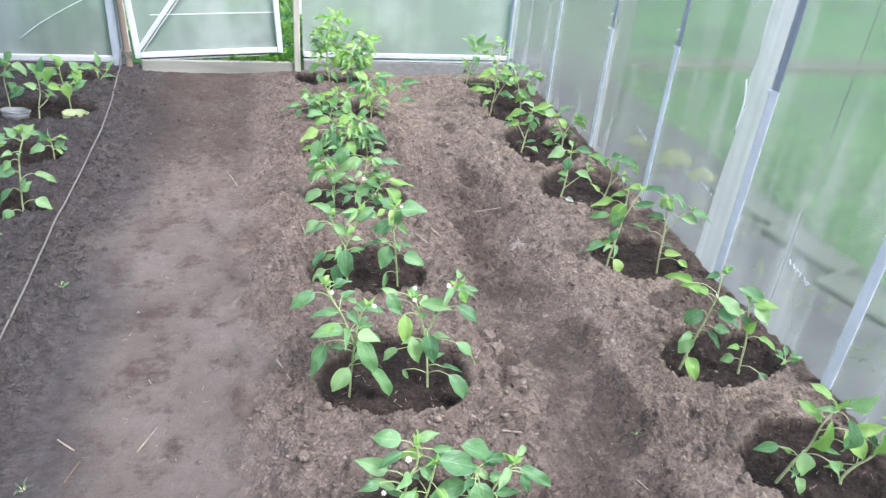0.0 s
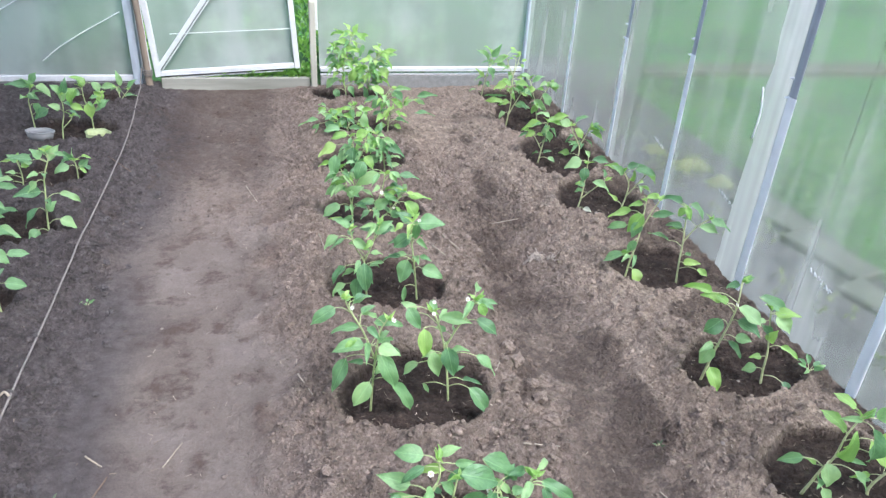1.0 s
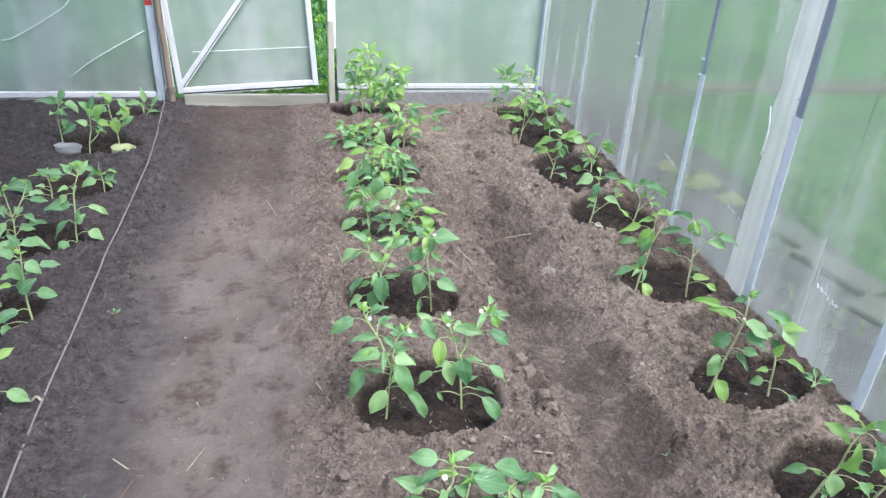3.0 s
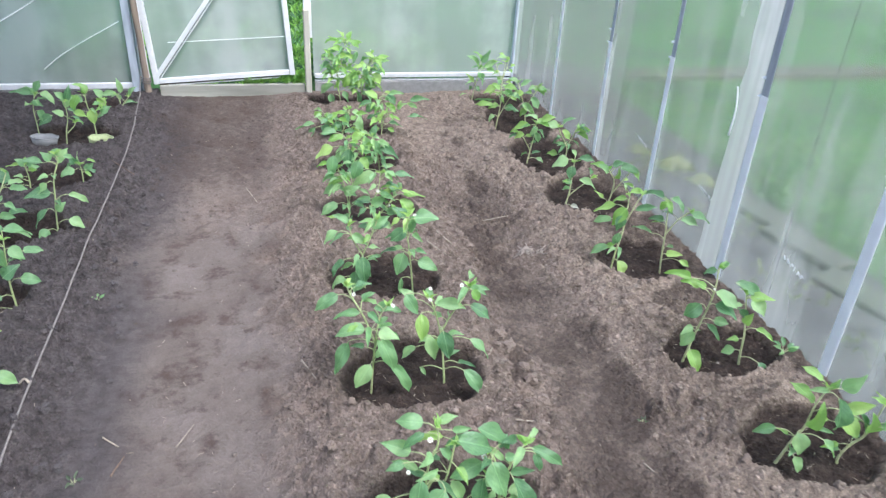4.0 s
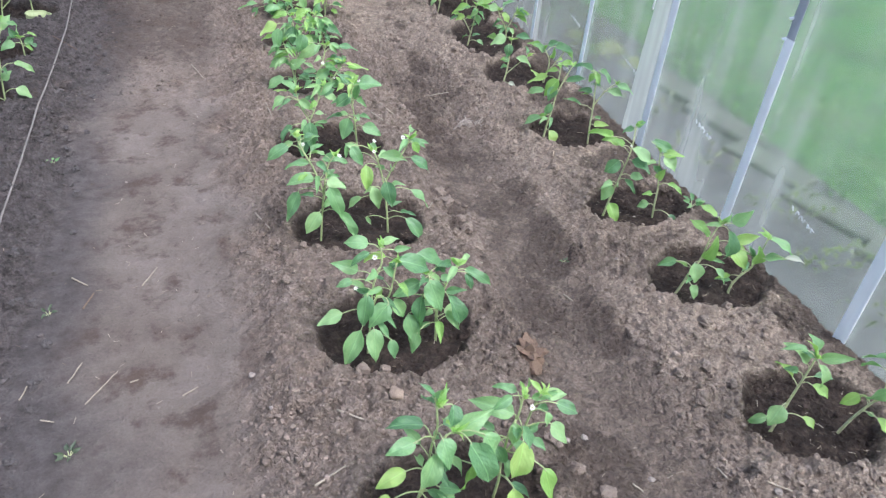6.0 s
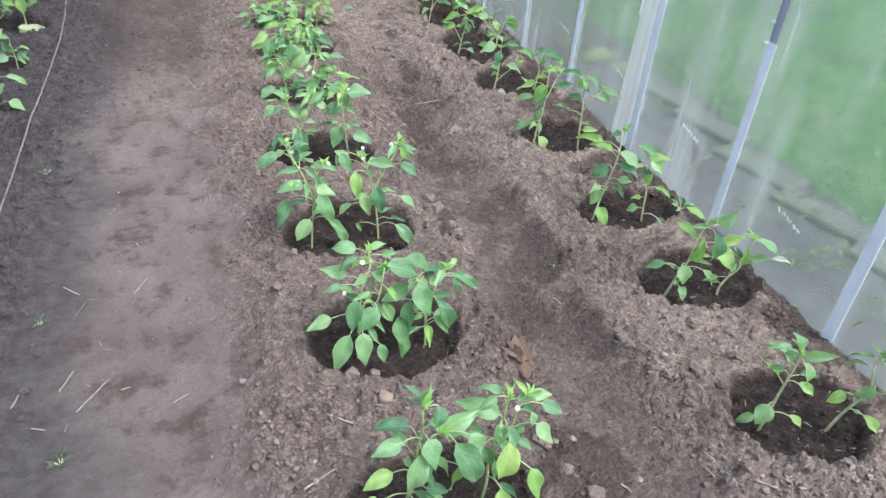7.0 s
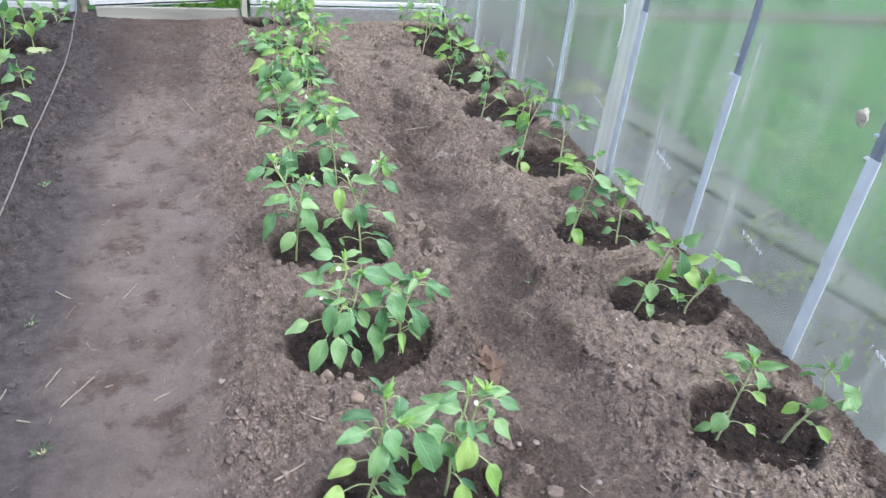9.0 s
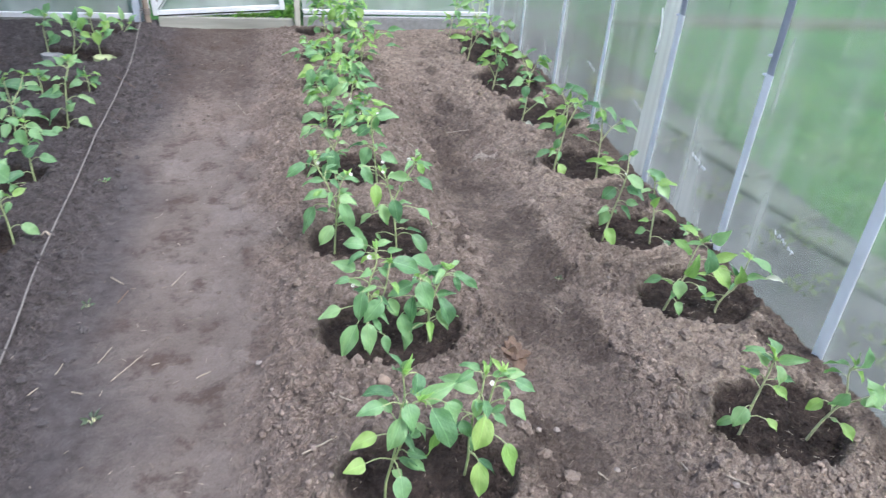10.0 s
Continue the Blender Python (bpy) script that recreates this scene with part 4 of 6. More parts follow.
pepper((0.207, 0.683, 0.03), [[(1, 0, 39), (11, -2, 98), (23, -4, 185), (26, -5, 261), (33, -6, 311), (27, -5, 376)], [(11, -2, 98), (25, -5, 145), (47, -9, 279), (67, -12, 298)]],
    [(-50, -21, 135, -97, -33, 129, 40),
     (-24, -16, 213, -83, -25, 189, 39),
     (-14, -28, 310, -69, -38, 301, 37),
     (15, 18, 297, -53, 40, 283, 34),
     (21, -45, 291, -7, -70, 220, 46),
     (34, -37, 319, 44, -69, 269, 47),
     (21, -65, 135, 25, -96, 81, 46),
     (38, -37, 174, 82, -46, 160, 29),
     (29, 15, 370, 3, 30, 401, 17),
     (30, 15, 374, 52, 11, 396, 17),
     (56, -10, 377, 50, -30, 344, 37),
     (69, -3, 292, 146, 4, 327, 43),
     (80, -55, 324, 126, -84, 228, 59),
     (114, -41, 316, 137, -56, 261, 51),
     (98, -49, 242, 80, -55, 173, 29)],
    [], {0: 'y', 1: 'y', 14: 'y'}, "C")
pepper((0.403, 0.711, 0.03), [[(5, -2, 65), (4, -1, 142), (30, -10, 217), (43, -15, 310), (53, -18, 342)], [(4, -1, 142), (7, -2, 225), (17, -6, 271), (19, -7, 331)]],
    [(17, -48, 245, -3, -73, 162, 54),
     (67, -66, 171, 88, -94, 91, 42),
     (13, -57, 109, 13, -89, 32, 48),
     (76, -37, 272, 110, -59, 230, 37),
     (81, -28, 321, 128, -44, 299, 31),
     (65, -1, 319, 114, -8, 319, 29),
     (56, -41, 315, 58, -52, 284, 21),
     (16, 16, 321, -26, 41, 321, 21),
     (28, 12, 323, 34, 10, 361, 18),
     (4, -22, 274, -1, -42, 236, 32),
     (41, -35, 231, 68, -55, 215, 21),
     (10, -3, 277, -68, 45, 284, 45),
     (-27, -22, 213, -8, -39, 172, 33)],
    [(29, -31, 323)], {0: 'y', 1: 'y', 2: 'y'}, "C")
pepper((0.218, 1.221, 0.03), [[(5, -1, 59), (6, -1, 142), (11, -1, 232), (29, -4, 300), (25, -3, 346)], [(6, -1, 142), (24, -3, 193), (50, -7, 189), (66, -9, 304)]],
    [(-2, 10, 351, -57, 28, 349, 41),
     (32, 16, 340, 74, 20, 351, 24),
     (-26, 14, 267, -88, 32, 285, 39),
     (-44, -4, 254, -84, -9, 243, 24),
     (-10, -29, 224, -23, -47, 137, 46),
     (41, -46, 202, -9, -59, 141, 54),
     (-69, -11, 156, -131, -13, 127, 43),
     (-24, -47, 135, -70, -71, 32, 53),
     (2, -61, 137, 4, -91, 51, 50),
     (49, -57, 88, 57, -78, 39, 30),
     (60, -8, 258, 35, -5, 285, 29),
     (73, 0, 298, 161, 9, 253, 56)],
    [(7, -21, 331), (-37, -15, 236)], {}, "C")
pepper((0.415, 1.235, 0.03), [[(-5, 1, 61), (-10, 2, 124), (-26, 6, 205), (-40, 10, 228)], [(-5, 1, 61), (0, 0, 146), (24, -6, 230), (41, -10, 261)]],
    [(-61, 46, 269, 16, 37, 209, 47),
     (-59, -6, 216, -127, 0, 173, 47),
     (-45, -30, 237, -14, -58, 153, 59),
     (-58, -27, 186, -64, -46, 90, 44),
     (-4, 1, 213, 23, -6, 220, 23),
     (12, -3, 168, 64, -16, 179, 23),
     (8, -33, 183, 46, -63, 97, 44),
     (-91, -19, 122, -70, -45, 42, 48),
     (-68, -45, 77, -85, -61, 19, 41),
     (-126, 0, 163, -103, -16, 110, 40),
     (52, -13, 248, 125, -31, 203, 30),
     (56, -24, 244, 70, -38, 200, 23),
     (41, 0, 250, 20, 5, 276, 16)],
    [(-57, -7, 232)], {12: 'y'}, "C")
pepper((0.168, 1.76, 0.03), [[(5, -1, 83), (12, -2, 178), (24, -3, 268), (44, -6, 308)], [(12, -2, 178), (-19, 3, 268), (-55, 8, 340), (-65, 9, 372)]],
    [(-89, 13, 343, -153, 12, 299, 39),
     (-29, 4, 283, -102, 14, 266, 30),
     (-18, -18, 242, -100, -16, 227, 45),
     (-63, -11, 201, -106, -25, 100, 45),
     (-6, -40, 134, -50, -53, 68, 51),
     (20, -43, 226, 59, -59, 126, 51),
     (52, -38, 128, 107, -56, 38, 38),
     (-50, 27, 355, -82, 32, 384, 23),
     (-22, 23, 313, 14, 28, 331, 26),
     (18, -23, 232, 72, -41, 218, 43),
     (9, 9, 291, 84, 8, 276, 33),
     (-44, 26, 342, 4, 40, 355, 23)],
    [(-48, -13, 357), (56, -28, 319)], {}, "C")
pepper((0.394, 1.767, 0.03), [[(-7, 2, 77), (-20, 5, 183), (-40, 11, 263), (-55, 15, 301)], [(-20, 5, 183), (5, -1, 247), (41, -11, 321), (48, -13, 351)]],
    [(41, -53, 87, 93, -87, 12, 48),
     (31, -19, 89, 80, -42, 86, 16),
     (-75, 10, 62, -60, -4, 41, 14),
     (-23, -35, 221, -7, -60, 144, 53),
     (-84, -8, 268, -82, -30, 189, 44),
     (-63, -14, 189, -41, -30, 119, 42),
     (60, -26, 177, 115, -52, 125, 38),
     (-125, 13, 323, -92, -6, 266, 40),
     (-97, 47, 284, -132, 67, 306, 31),
     (-38, 10, 283, 44, -12, 281, 37),
     (56, -15, 289, 118, -32, 244, 41),
     (55, 6, 331, 115, 0, 327, 25),
     (56, -25, 346, 76, -31, 313, 30),
     (-92, 4, 143, -134, 5, 104, 35)],
    [(-59, -5, 347), (-58, -5, 310), (25, -27, 365)], {4: 'y', 12: 'y'}, "C")
pepper((0.218, 2.339, 0.03), [[(-6, 1, 85), (-9, 1, 137), (-44, 5, 206), (-54, 7, 257)], [(-9, 1, 137), (25, -3, 225), (43, -5, 282)]],
    [(-93, 12, 234, -142, 8, 191, 36),
     (-74, -11, 131, -119, -15, 63, 37),
     (-14, -39, 156, -8, -59, 56, 59),
     (-36, -36, 97, -44, -55, 22, 49),
     (-75, -21, 66, -122, -25, 22, 37),
     (56, -17, 140, 10, -11, 134, 16),
     (24, -3, 248, 83, 0, 289, 40),
     (-45, -4, 229, 4, -21, 195, 36),
     (-56, 27, 258, -106, 43, 285, 32)],
    [], {}, "C")
pepper((0.387, 2.285, 0.03), [[(-8, 2, 84), (-18, 4, 178), (-28, 6, 256), (-23, 5, 308)]],
    [(9, -22, 145, 73, -46, 119, 52),
     (-43, -22, 182, -66, -37, 107, 60),
     (-46, -11, 71, -52, -20, 14, 18),
     (-35, -13, 267, -83, -13, 231, 51),
     (-5, 1, 302, 67, -14, 305, 66),
     (-59, 2, 181, -119, 14, 165, 24),
     (-12, 23, 235, 2, 30, 302, 43),
     (-30, 27, 290, -72, 45, 326, 43)],
    [(-6, -19, 324)], {}, "C")
pepper((1.184, 0.757, 0.0), [[(3, -2, 60), (5, -4, 131), (8, -7, 194), (10, -10, 254), (10, -10, 283)]],
    [(-23, 9, 64, -57, 27, 28, 28),
     (-26, -17, 132, -47, -24, 82, 50),
     (26, -39, 103, 45, -71, 91, 24),
     (-3, 3, 225, -26, 25, 219, 20),
     (16, -30, 209, 40, -66, 198, 28),
     (3, -3, 255, -32, 45, 286, 39),
     (25, 3, 285, 11, 31, 317, 36),
     (16, -16, 283, 61, -59, 315, 30),
     (-5, -36, 288, 5, -61, 234, 35),
     (10, -9, 282, -12, 11, 286, 19)],
    [], {}, "R")
pepper((1.373, 0.723, 0.0), [[(8, -9, 58), (16, -19, 109), (27, -30, 150), (52, -60, 199), (64, -74, 225)], [(23, -27, 143), (27, -31, 191), (17, -20, 251), (20, -23, 282)]],
    [(-8, -6, 152, -34, 9, 108, 35),
     (25, -43, 202, -5, -24, 154, 42),
     (41, -62, 194, 75, -101, 199, 28),
     (72, -98, 204, 48, -55, 257, 51),
     (21, -9, 270, -14, 31, 245, 24),
     (37, -28, 274, 44, -21, 330, 47),
     (20, -38, 276, 33, -53, 247, 22),
     (21, -54, 112, 43, -95, 86, 30),
     (14, -31, 107, 26, -45, 106, 12)],
    [], {}, "R")
pepper((1.228, 1.31, 0.0), [[(12, -8, 71), (19, -13, 114), (32, -22, 164), (36, -25, 239), (47, -32, 300)]],
    [(-26, 6, 145, -69, 35, 112, 30),
     (0, -37, 165, 6, -53, 124, 51),
     (11, -44, 85, 22, -64, 43, 38),
     (30, -33, 176, 54, -37, 250, 44),
     (34, -23, 249, -13, 21, 286, 37),
     (41, -16, 316, 4, 22, 336, 27),
     (44, -43, 303, 8, -17, 290, 19),
     (49, -70, 303, 62, -92, 213, 46),
     (53, -36, 307, 65, -45, 338, 23),
     (80, -43, 305, 121, -59, 354, 48),
     (58, -65, 158, 83, -94, 120, 29),
     (92, -64, 249, 139, -96, 288, 37)],
    [], {}, "R")
pepper((1.42, 1.287, 0.0), [[(-5, 4, 29), (7, -5, 82), (24, -19, 125), (31, -25, 186), (34, -28, 236)]],
    [(-16, 0, 63, -51, 28, 51, 21),
     (-44, 23, 182, -9, -19, 137, 65),
     (18, -27, 143, 17, -27, 201, 52),
     (37, -42, 174, 81, -78, 193, 32),
     (77, -75, 193, 122, -111, 197, 22),
     (38, -30, 240, 101, -82, 205, 42),
     (33, -27, 242, 10, -8, 252, 18),
     (-55, 32, 147, -82, 53, 135, 16),
     (23, -19, 130, -1, 1, 202, 16)],
    [], {4: 'd', 6: 'y'}, "R")
pepper((1.2, 1.775, 0.0), [[(10, -7, 100), (19, -14, 174), (28, -21, 244), (33, -24, 312), (28, -20, 384)]],
    [(-7, -20, 157, -30, -15, 93, 50),
     (-7, -32, 89, 15, -72, 27, 52),
     (4, -16, 252, -27, -5, 210, 53),
     (-28, 20, 327, -92, 66, 326, 29),
     (-3, 2, 302, -50, 36, 311, 33),
     (6, -16, 309, -21, 3, 325, 27),
     (24, -42, 310, 73, -90, 277, 50),
     (33, -12, 368, 4, 10, 347, 29),
     (43, -6, 375, 61, -20, 396, 25),
     (29, -46, 267, 81, -95, 241, 47),
     (42, -43, 202, 74, -66, 204, 35)],
    [(19, -39, 317)], {}, "R")
pepper((1.382, 1.729, 0.0), [[(-5, 4, 63), (-8, 7, 132), (-18, 15, 196), (-29, 25, 276)]],
    [(-26, 9, 73, -53, 31, 50, 35),
     (26, -48, 58, 46, -78, 22, 31),
     (6, -18, 171, 50, -55, 145, 27),
     (-27, -3, 182, -16, -13, 226, 36),
     (-54, 58, 301, 9, 5, 277, 40),
     (-20, 17, 273, 31, -26, 284, 38),
     (-21, 5, 270, 6, -31, 234, 50),
     (-19, 3, 200, -43, 23, 225, 28)],
    [], {}, "R")
pepper((1.199, 2.362, 0.0), [[(6, -3, 88), (14, -8, 153), (20, -11, 230), (19, -11, 302), (19, -11, 349)], [(20, -11, 230), (40, -23, 307), (57, -32, 358)]],
    [(-24, 2, 129, -86, 25, 86, 43),
     (4, -37, 82, 28, -62, 34, 48),
     (-2, -22, 199, -17, -14, 143, 36),
     (-29, 5, 247, -87, 37, 225, 33),
     (-19, 11, 304, -85, 48, 261, 38),
     (9, -28, 306, -33, -16, 232, 55),
     (12, -7, 336, -32, 18, 315, 29),
     (22, -1, 356, 78, -21, 359, 31),
     (46, -26, 294, 107, -60, 319, 29),
     (-5, -31, 277, -22, -34, 217, 46)],
    [], {}, "R")
pepper((1.405, 2.334, 0.0), [[(-7, 4, 90), (-10, 6, 178), (-16, 10, 250), (-18, 12, 303)], [(-10, 6, 178), (18, -12, 249), (50, -33, 290)]],
    [(-52, 34, 172, -116, 76, 184, 21),
     (0, -12, 99, 49, -45, 111, 35),
     (44, -41, 83, 79, -64, 67, 26),
     (-23, 15, 236, -70, 46, 234, 30),
     (-15, 10, 335, 30, -20, 286, 43),
     (-31, 33, 325, -89, 83, 328, 30),
     (21, -26, 256, 75, -62, 251, 39),
     (51, -33, 288, 113, -75, 264, 39),
     (-36, 0, 324, -52, 10, 286, 32),
     (-35, -1, 325, -22, -21, 287, 32)],
    [], {8: 'y', 9: 'y'}, "R")
pepper((-0.94, 2.873, 0.03), [[(7, 2, 82), (19, 6, 179), (28, 9, 249), (52, 17, 316), (47, 15, 344)]],
    [(11, -7, 197, -70, -43, 197, 49),
     (65, 10, 180, 127, 30, 137, 30),
     (-9, -13, 133, -61, -40, 67, 30),
     (52, -4, 79, 99, 0, 37, 52),
     (-17, -37, 54, -45, -56, 23, 50),
     (8, -19, 243, -24, -29, 206, 34),
     (4, 1, 318, -69, -22, 336, 34),
     (54, 17, 308, 90, 39, 357, 36),
     (28, 9, 319, 1, 11, 356, 36),
     (20, -15, 120, 52, -4, 153, 37),
     (37, 22, 332, 54, 38, 360, 29)],
    [], {}, "L")
pepper((-0.935, 2.318, 0.03), [[(-2, -1, 97), (0, 0, 151), (6, 2, 223), (12, 5, 283)]],
    [(35, -8, 147, 86, 13, 120, 46),
     (-22, -30, 96, -80, -64, 76, 42),
     (-75, -51, 52, -27, -54, 3, 43),
     (-8, -25, 160, 24, -12, 184, 50),
     (22, -2, 256, 56, 1, 217, 46),
     (52, 21, 231, 105, 42, 219, 31),
     (-3, -23, 269, 8, -29, 216, 54),
     (11, 15, 308, 80, 53, 273, 46),
     (-2, 21, 296, -17, 26, 334, 37),
     (-7, -3, 278, -42, -17, 304, 37)],
    [(-19, -29, 234)], {}, "L")
pepper((-0.899, 1.88, 0.03), [[(0, 0, 64), (-2, -1, 131), (-9, -3, 197), (-7, -2, 259)]],
    [(39, -7, 99, 85, 0, 57, 42),
     (32, 12, 197, 72, 27, 217, 28),
     (24, -2, 184, 9, -18, 151, 22),
     (31, 12, 256, -11, -4, 310, 73),
     (16, -15, 233, -17, -39, 205, 39),
     (-14, 16, 249, 25, 52, 313, 56)],
    [], {1: 'y'}, "L")
pepper((1.21, 2.924, 0.01), [[(13, -6, 75), (17, -8, 161), (18, -8, 242)], [(13, -6, 75), (47, -21, 119), (96, -43, 175)]],
    [(-11, -6, 258, -76, 12, 218, 62),
     (0, -22, 232, -1, -32, 170, 49),
     (33, -15, 261, 96, -43, 263, 34),
     (43, -30, 165, 112, -61, 136, 39),
     (16, -18, 146, -22, -1, 151, 31),
     (16, -40, 43, 46, -65, 37, 26),
     (22, 1, 265, 4, 9, 297, 28)],
    [], {5: 'd'}, "R")
pepper((1.45, 2.967, 0.01), [[(10, -5, 56), (11, -6, 120), (-15, 8, 172)], [(10, -5, 56), (53, -28, 144), (70, -37, 176)]],
    [(-22, 1, 161, -65, 23, 198, 43),
     (-1, 12, 193, 48, -14, 214, 35),
     (26, -14, 195, 105, -56, 180, 54),
     (-25, 2, 30, -65, 23, 62, 22),
     (13, -7, 135, 26, -14, 183, 30),
     (65, -46, 180, 107, -68, 143, 38),
     (-31, 16, 180, -92, 49, 190, 35)],
    [], {}, "R")
pepper((1.218, 3.507, 0.01), [[(11, -4, 72), (23, -9, 153), (26, -10, 216)], [(12, -4, 66), (-24, 9, 131), (-39, 15, 145)]],
    [(-30, 1, 160, -72, 16, 135, 42),
     (4, -12, 217, -95, 25, 170, 42),
     (25, -9, 231, 92, -35, 212, 48),
     (34, -2, 244, -25, 20, 257, 36),
     (50, -8, 230, 116, -33, 263, 42),
     (11, -25, 181, 42, -37, 126, 39),
     (40, -26, 33, 75, -50, 16, 30),
     (29, -32, 209, -6, -19, 164, 33)],
    [], {}, "R")
pepper((1.462, 3.565, 0.01), [[(-2, 1, 59), (-40, 17, 128), (-53, 23, 164)], [(-2, 1, 59), (28, -12, 139), (37, -16, 172)]],
    [(-53, 23, 164, -125, 55, 169, 56),
     (-29, 24, 180, 23, 1, 220, 50),
     (26, -12, 151, 104, -46, 163, 34),
     (35, -26, 144, 100, -55, 109, 34),
     (-47, 10, 13, -95, 31, 12, 44),
     (-42, -3, 158, -3, -21, 110, 44)],
    [], {}, "R")
pepper((1.181, 4.007, 0.01), [[(11, -4, 81), (18, -6, 168), (3, -1, 224)], [(11, -4, 81), (67, -21, 207), (103, -33, 244)]],
    [(-10, 3, 256, -78, 25, 222, 50),
     (13, 7, 248, -33, 21, 273, 40),
     (30, -10, 260, 111, -35, 251, 47),
     (-24, -3, 160, -121, 28, 157, 33),
     (7, -13, 160, -41, 3, 138, 37),
     (40, -23, 143, 116, -47, 134, 54),
     (-12, -7, 100, -43, -7, 62, 34),
     (53, -27, 225, 130, -52, 196, 43)],
    [], {}, "R")
pepper((1.405, 4.106, 0.01), [[(-17, 6, 95), (-43, 16, 179), (-67, 25, 252)], [(-17, 6, 95), (29, -11, 188), (53, -20, 242)]],
    [(9, -14, 171, 50, -29, 114, 63),
     (-5, -9, 100, -38, 3, 57, 49),
     (-46, 27, 228, 15, 5, 272, 45),
     (-63, 34, 243, -117, 53, 271, 45),
     (21, -8, 221, 98, -36, 210, 48),
     (-33, 1, 201, -78, 18, 158, 45),
     (44, -16, 241, 85, -31, 191, 45),
     (-34, 2, 131, 29, -32, 79, 45)],
    [(17, -27, 234)], {}, "R")
pepper((1.182, 4.593, 0.01), [[(12, -3, 66), (26, -7, 143), (40, -11, 226)]],
    [(35, 1, 233, -37, 21, 290, 49),
     (50, -4, 253, 102, -7, 331, 52),
     (27, -18, 191, 55, -36, 122, 68),
     (69, -19, 221, 155, -43, 272, 52),
     (7, -2, 122, -44, 12, 174, 38),
     (49, -3, 264, 6, 9, 319, 41),
     (-28, 8, 32, -75, 21, 28, 34),
     (80, -22, 211, 153, -42, 187, 49)],
    [], {}, "R")
pepper((0.218, 2.891, 0.03), [[(-5, 0, 73), (8, -1, 166), (22, -2, 231)], [(-5, 0, 73), (-25, 2, 166), (-48, 5, 243)]],
    [(-53, -5, 86, -123, -8, 41, 49),
     (-37, -6, 170, -110, 1, 135, 41),
     (-25, 2, 197, -92, 9, 170, 41),
     (37, -24, 284, 12, -31, 209, 59),
     (114, -21, 238, 12, -11, 174, 53),
     (-67, -3, 304, -77, -12, 215, 52),
     (12, -1, 74, 98, -10, 88, 22),
     (-38, -16, 26, -124, -18, 3, 34),
     (-3, -30, 48, -50, -25, -10, 34),
     (-25, -8, 131, 40, -14, 166, 48)],
    [], {}, "C")
pepper((0.297, 2.733, 0.03), [[(3, 0, 85), (-8, 1, 141), (18, -2, 213), (29, -4, 287)], [(3, 0, 85), (54, -7, 138), (96, -13, 211)]],
    [(-27, -6, 135, -64, -12, 103, 28),
     (-5, -9, 146, 46, -16, 189, 48),
     (62, -8, 227, 114, -16, 214, 34),
     (82, -1, 280, 161, -12, 266, 32),
     (49, -7, 293, 74, -10, 257, 38),
     (119, -16, 196, 206, -28, 187, 32),
     (103, -24, 175, 145, -40, 120, 64),
     (53, -17, 112, 111, -25, 135, 37),
     (-27, -17, 73, -45, -24, 18, 49),
     (23, -23, 83, 68, -40, 56, 42)],
    [(15, -22, 217), (62, -29, 154)], {}, "C")
pepper((0.287, 3.325, 0.03), [[(-14, 2, 83), (-28, 3, 155), (-42, 5, 208)], [(-14, 2, 83), (20, -2, 156), (29, -3, 222)]],
    [(-106, 1, 171, -185, 0, 118, 68),
     (-55, 6, 219, -128, 14, 200, 46),
     (-30, -17, 166, -36, -26, 86, 71),
     (-86, 19, 237, -159, 27, 229, 41),
     (18, -22, 121, 55, -36, 68, 54),
     (-56, -14, 148, -99, -19, 99, 49),
     (-15, 2, 203, 40, 6, 235, 49)],
    [(-29, -17, 47)], {}, "C")
pepper((0.415, 3.392, 0.03), [[(-11, 2, 81), (-26, 4, 140), (-41, 6, 192)]],
    [(-8, -9, 136, 86, -23, 90, 47),
     (-37, -15, 177, -9, -19, 113, 50),
     (-94, 24, 220, -99, 35, 288, 47),
     (-39, 16, 188, -18, 23, 243, 39),
     (-53, 8, 124, -78, 11, 190, 61),
     (3, -11, 41, 88, -23, 33, 31),
     (-41, -14, 88, -74, -20, 41, 50),
     (-13, 2, 170, 48, -7, 128, 42)],
    [], {}, "C")
pepper((0.279, 3.849, 0.03), [[(-16, 1, 75), (-46, 4, 122), (-97, 9, 140)], [(-6, 1, 59), (23, -2, 140), (29, -3, 181)]],
    [(-121, 11, 111, -256, 13, 69, 37),
     (-152, 4, 82, -192, 7, -10, 41),
     (-75, 17, 92, -138, 23, 132, 40),
     (-47, -6, 116, -13, -9, 59, 47),
     (-1, -10, 56, 78, -17, 55, 31),
     (-97, 9, 137, -25, 2, 123, 40),
     (19, -12, 165, 2, -10, 92, 43),
     (-122, 1, 92, -68, -14, 39, 50),
     (44, -4, 172, 96, -9, 132, 43)],
    [], {}, "C")
pepper((0.485, 3.877, 0.03), [[(7, -1, 79), (26, -4, 139), (86, -12, 186)], [(1, 0, 63), (-11, 2, 160), (-21, 3, 213)]],
    [(48, -7, 133, 243, -45, 126, 25),
     (86, -12, 170, 134, -19, 204, 41),
     (115, -17, 213, 254, -37, 232, 31),
     (26, -4, 247, 72, -20, 199, 62),
     (-31, -6, 200, -85, 2, 156, 53),
     (-20, 13, 229, -85, 22, 264, 47),
     (38, -5, 254, 116, -17, 260, 28),
     (146, -21, 199, 193, -28, 178, 38)],
    [], {}, "C")
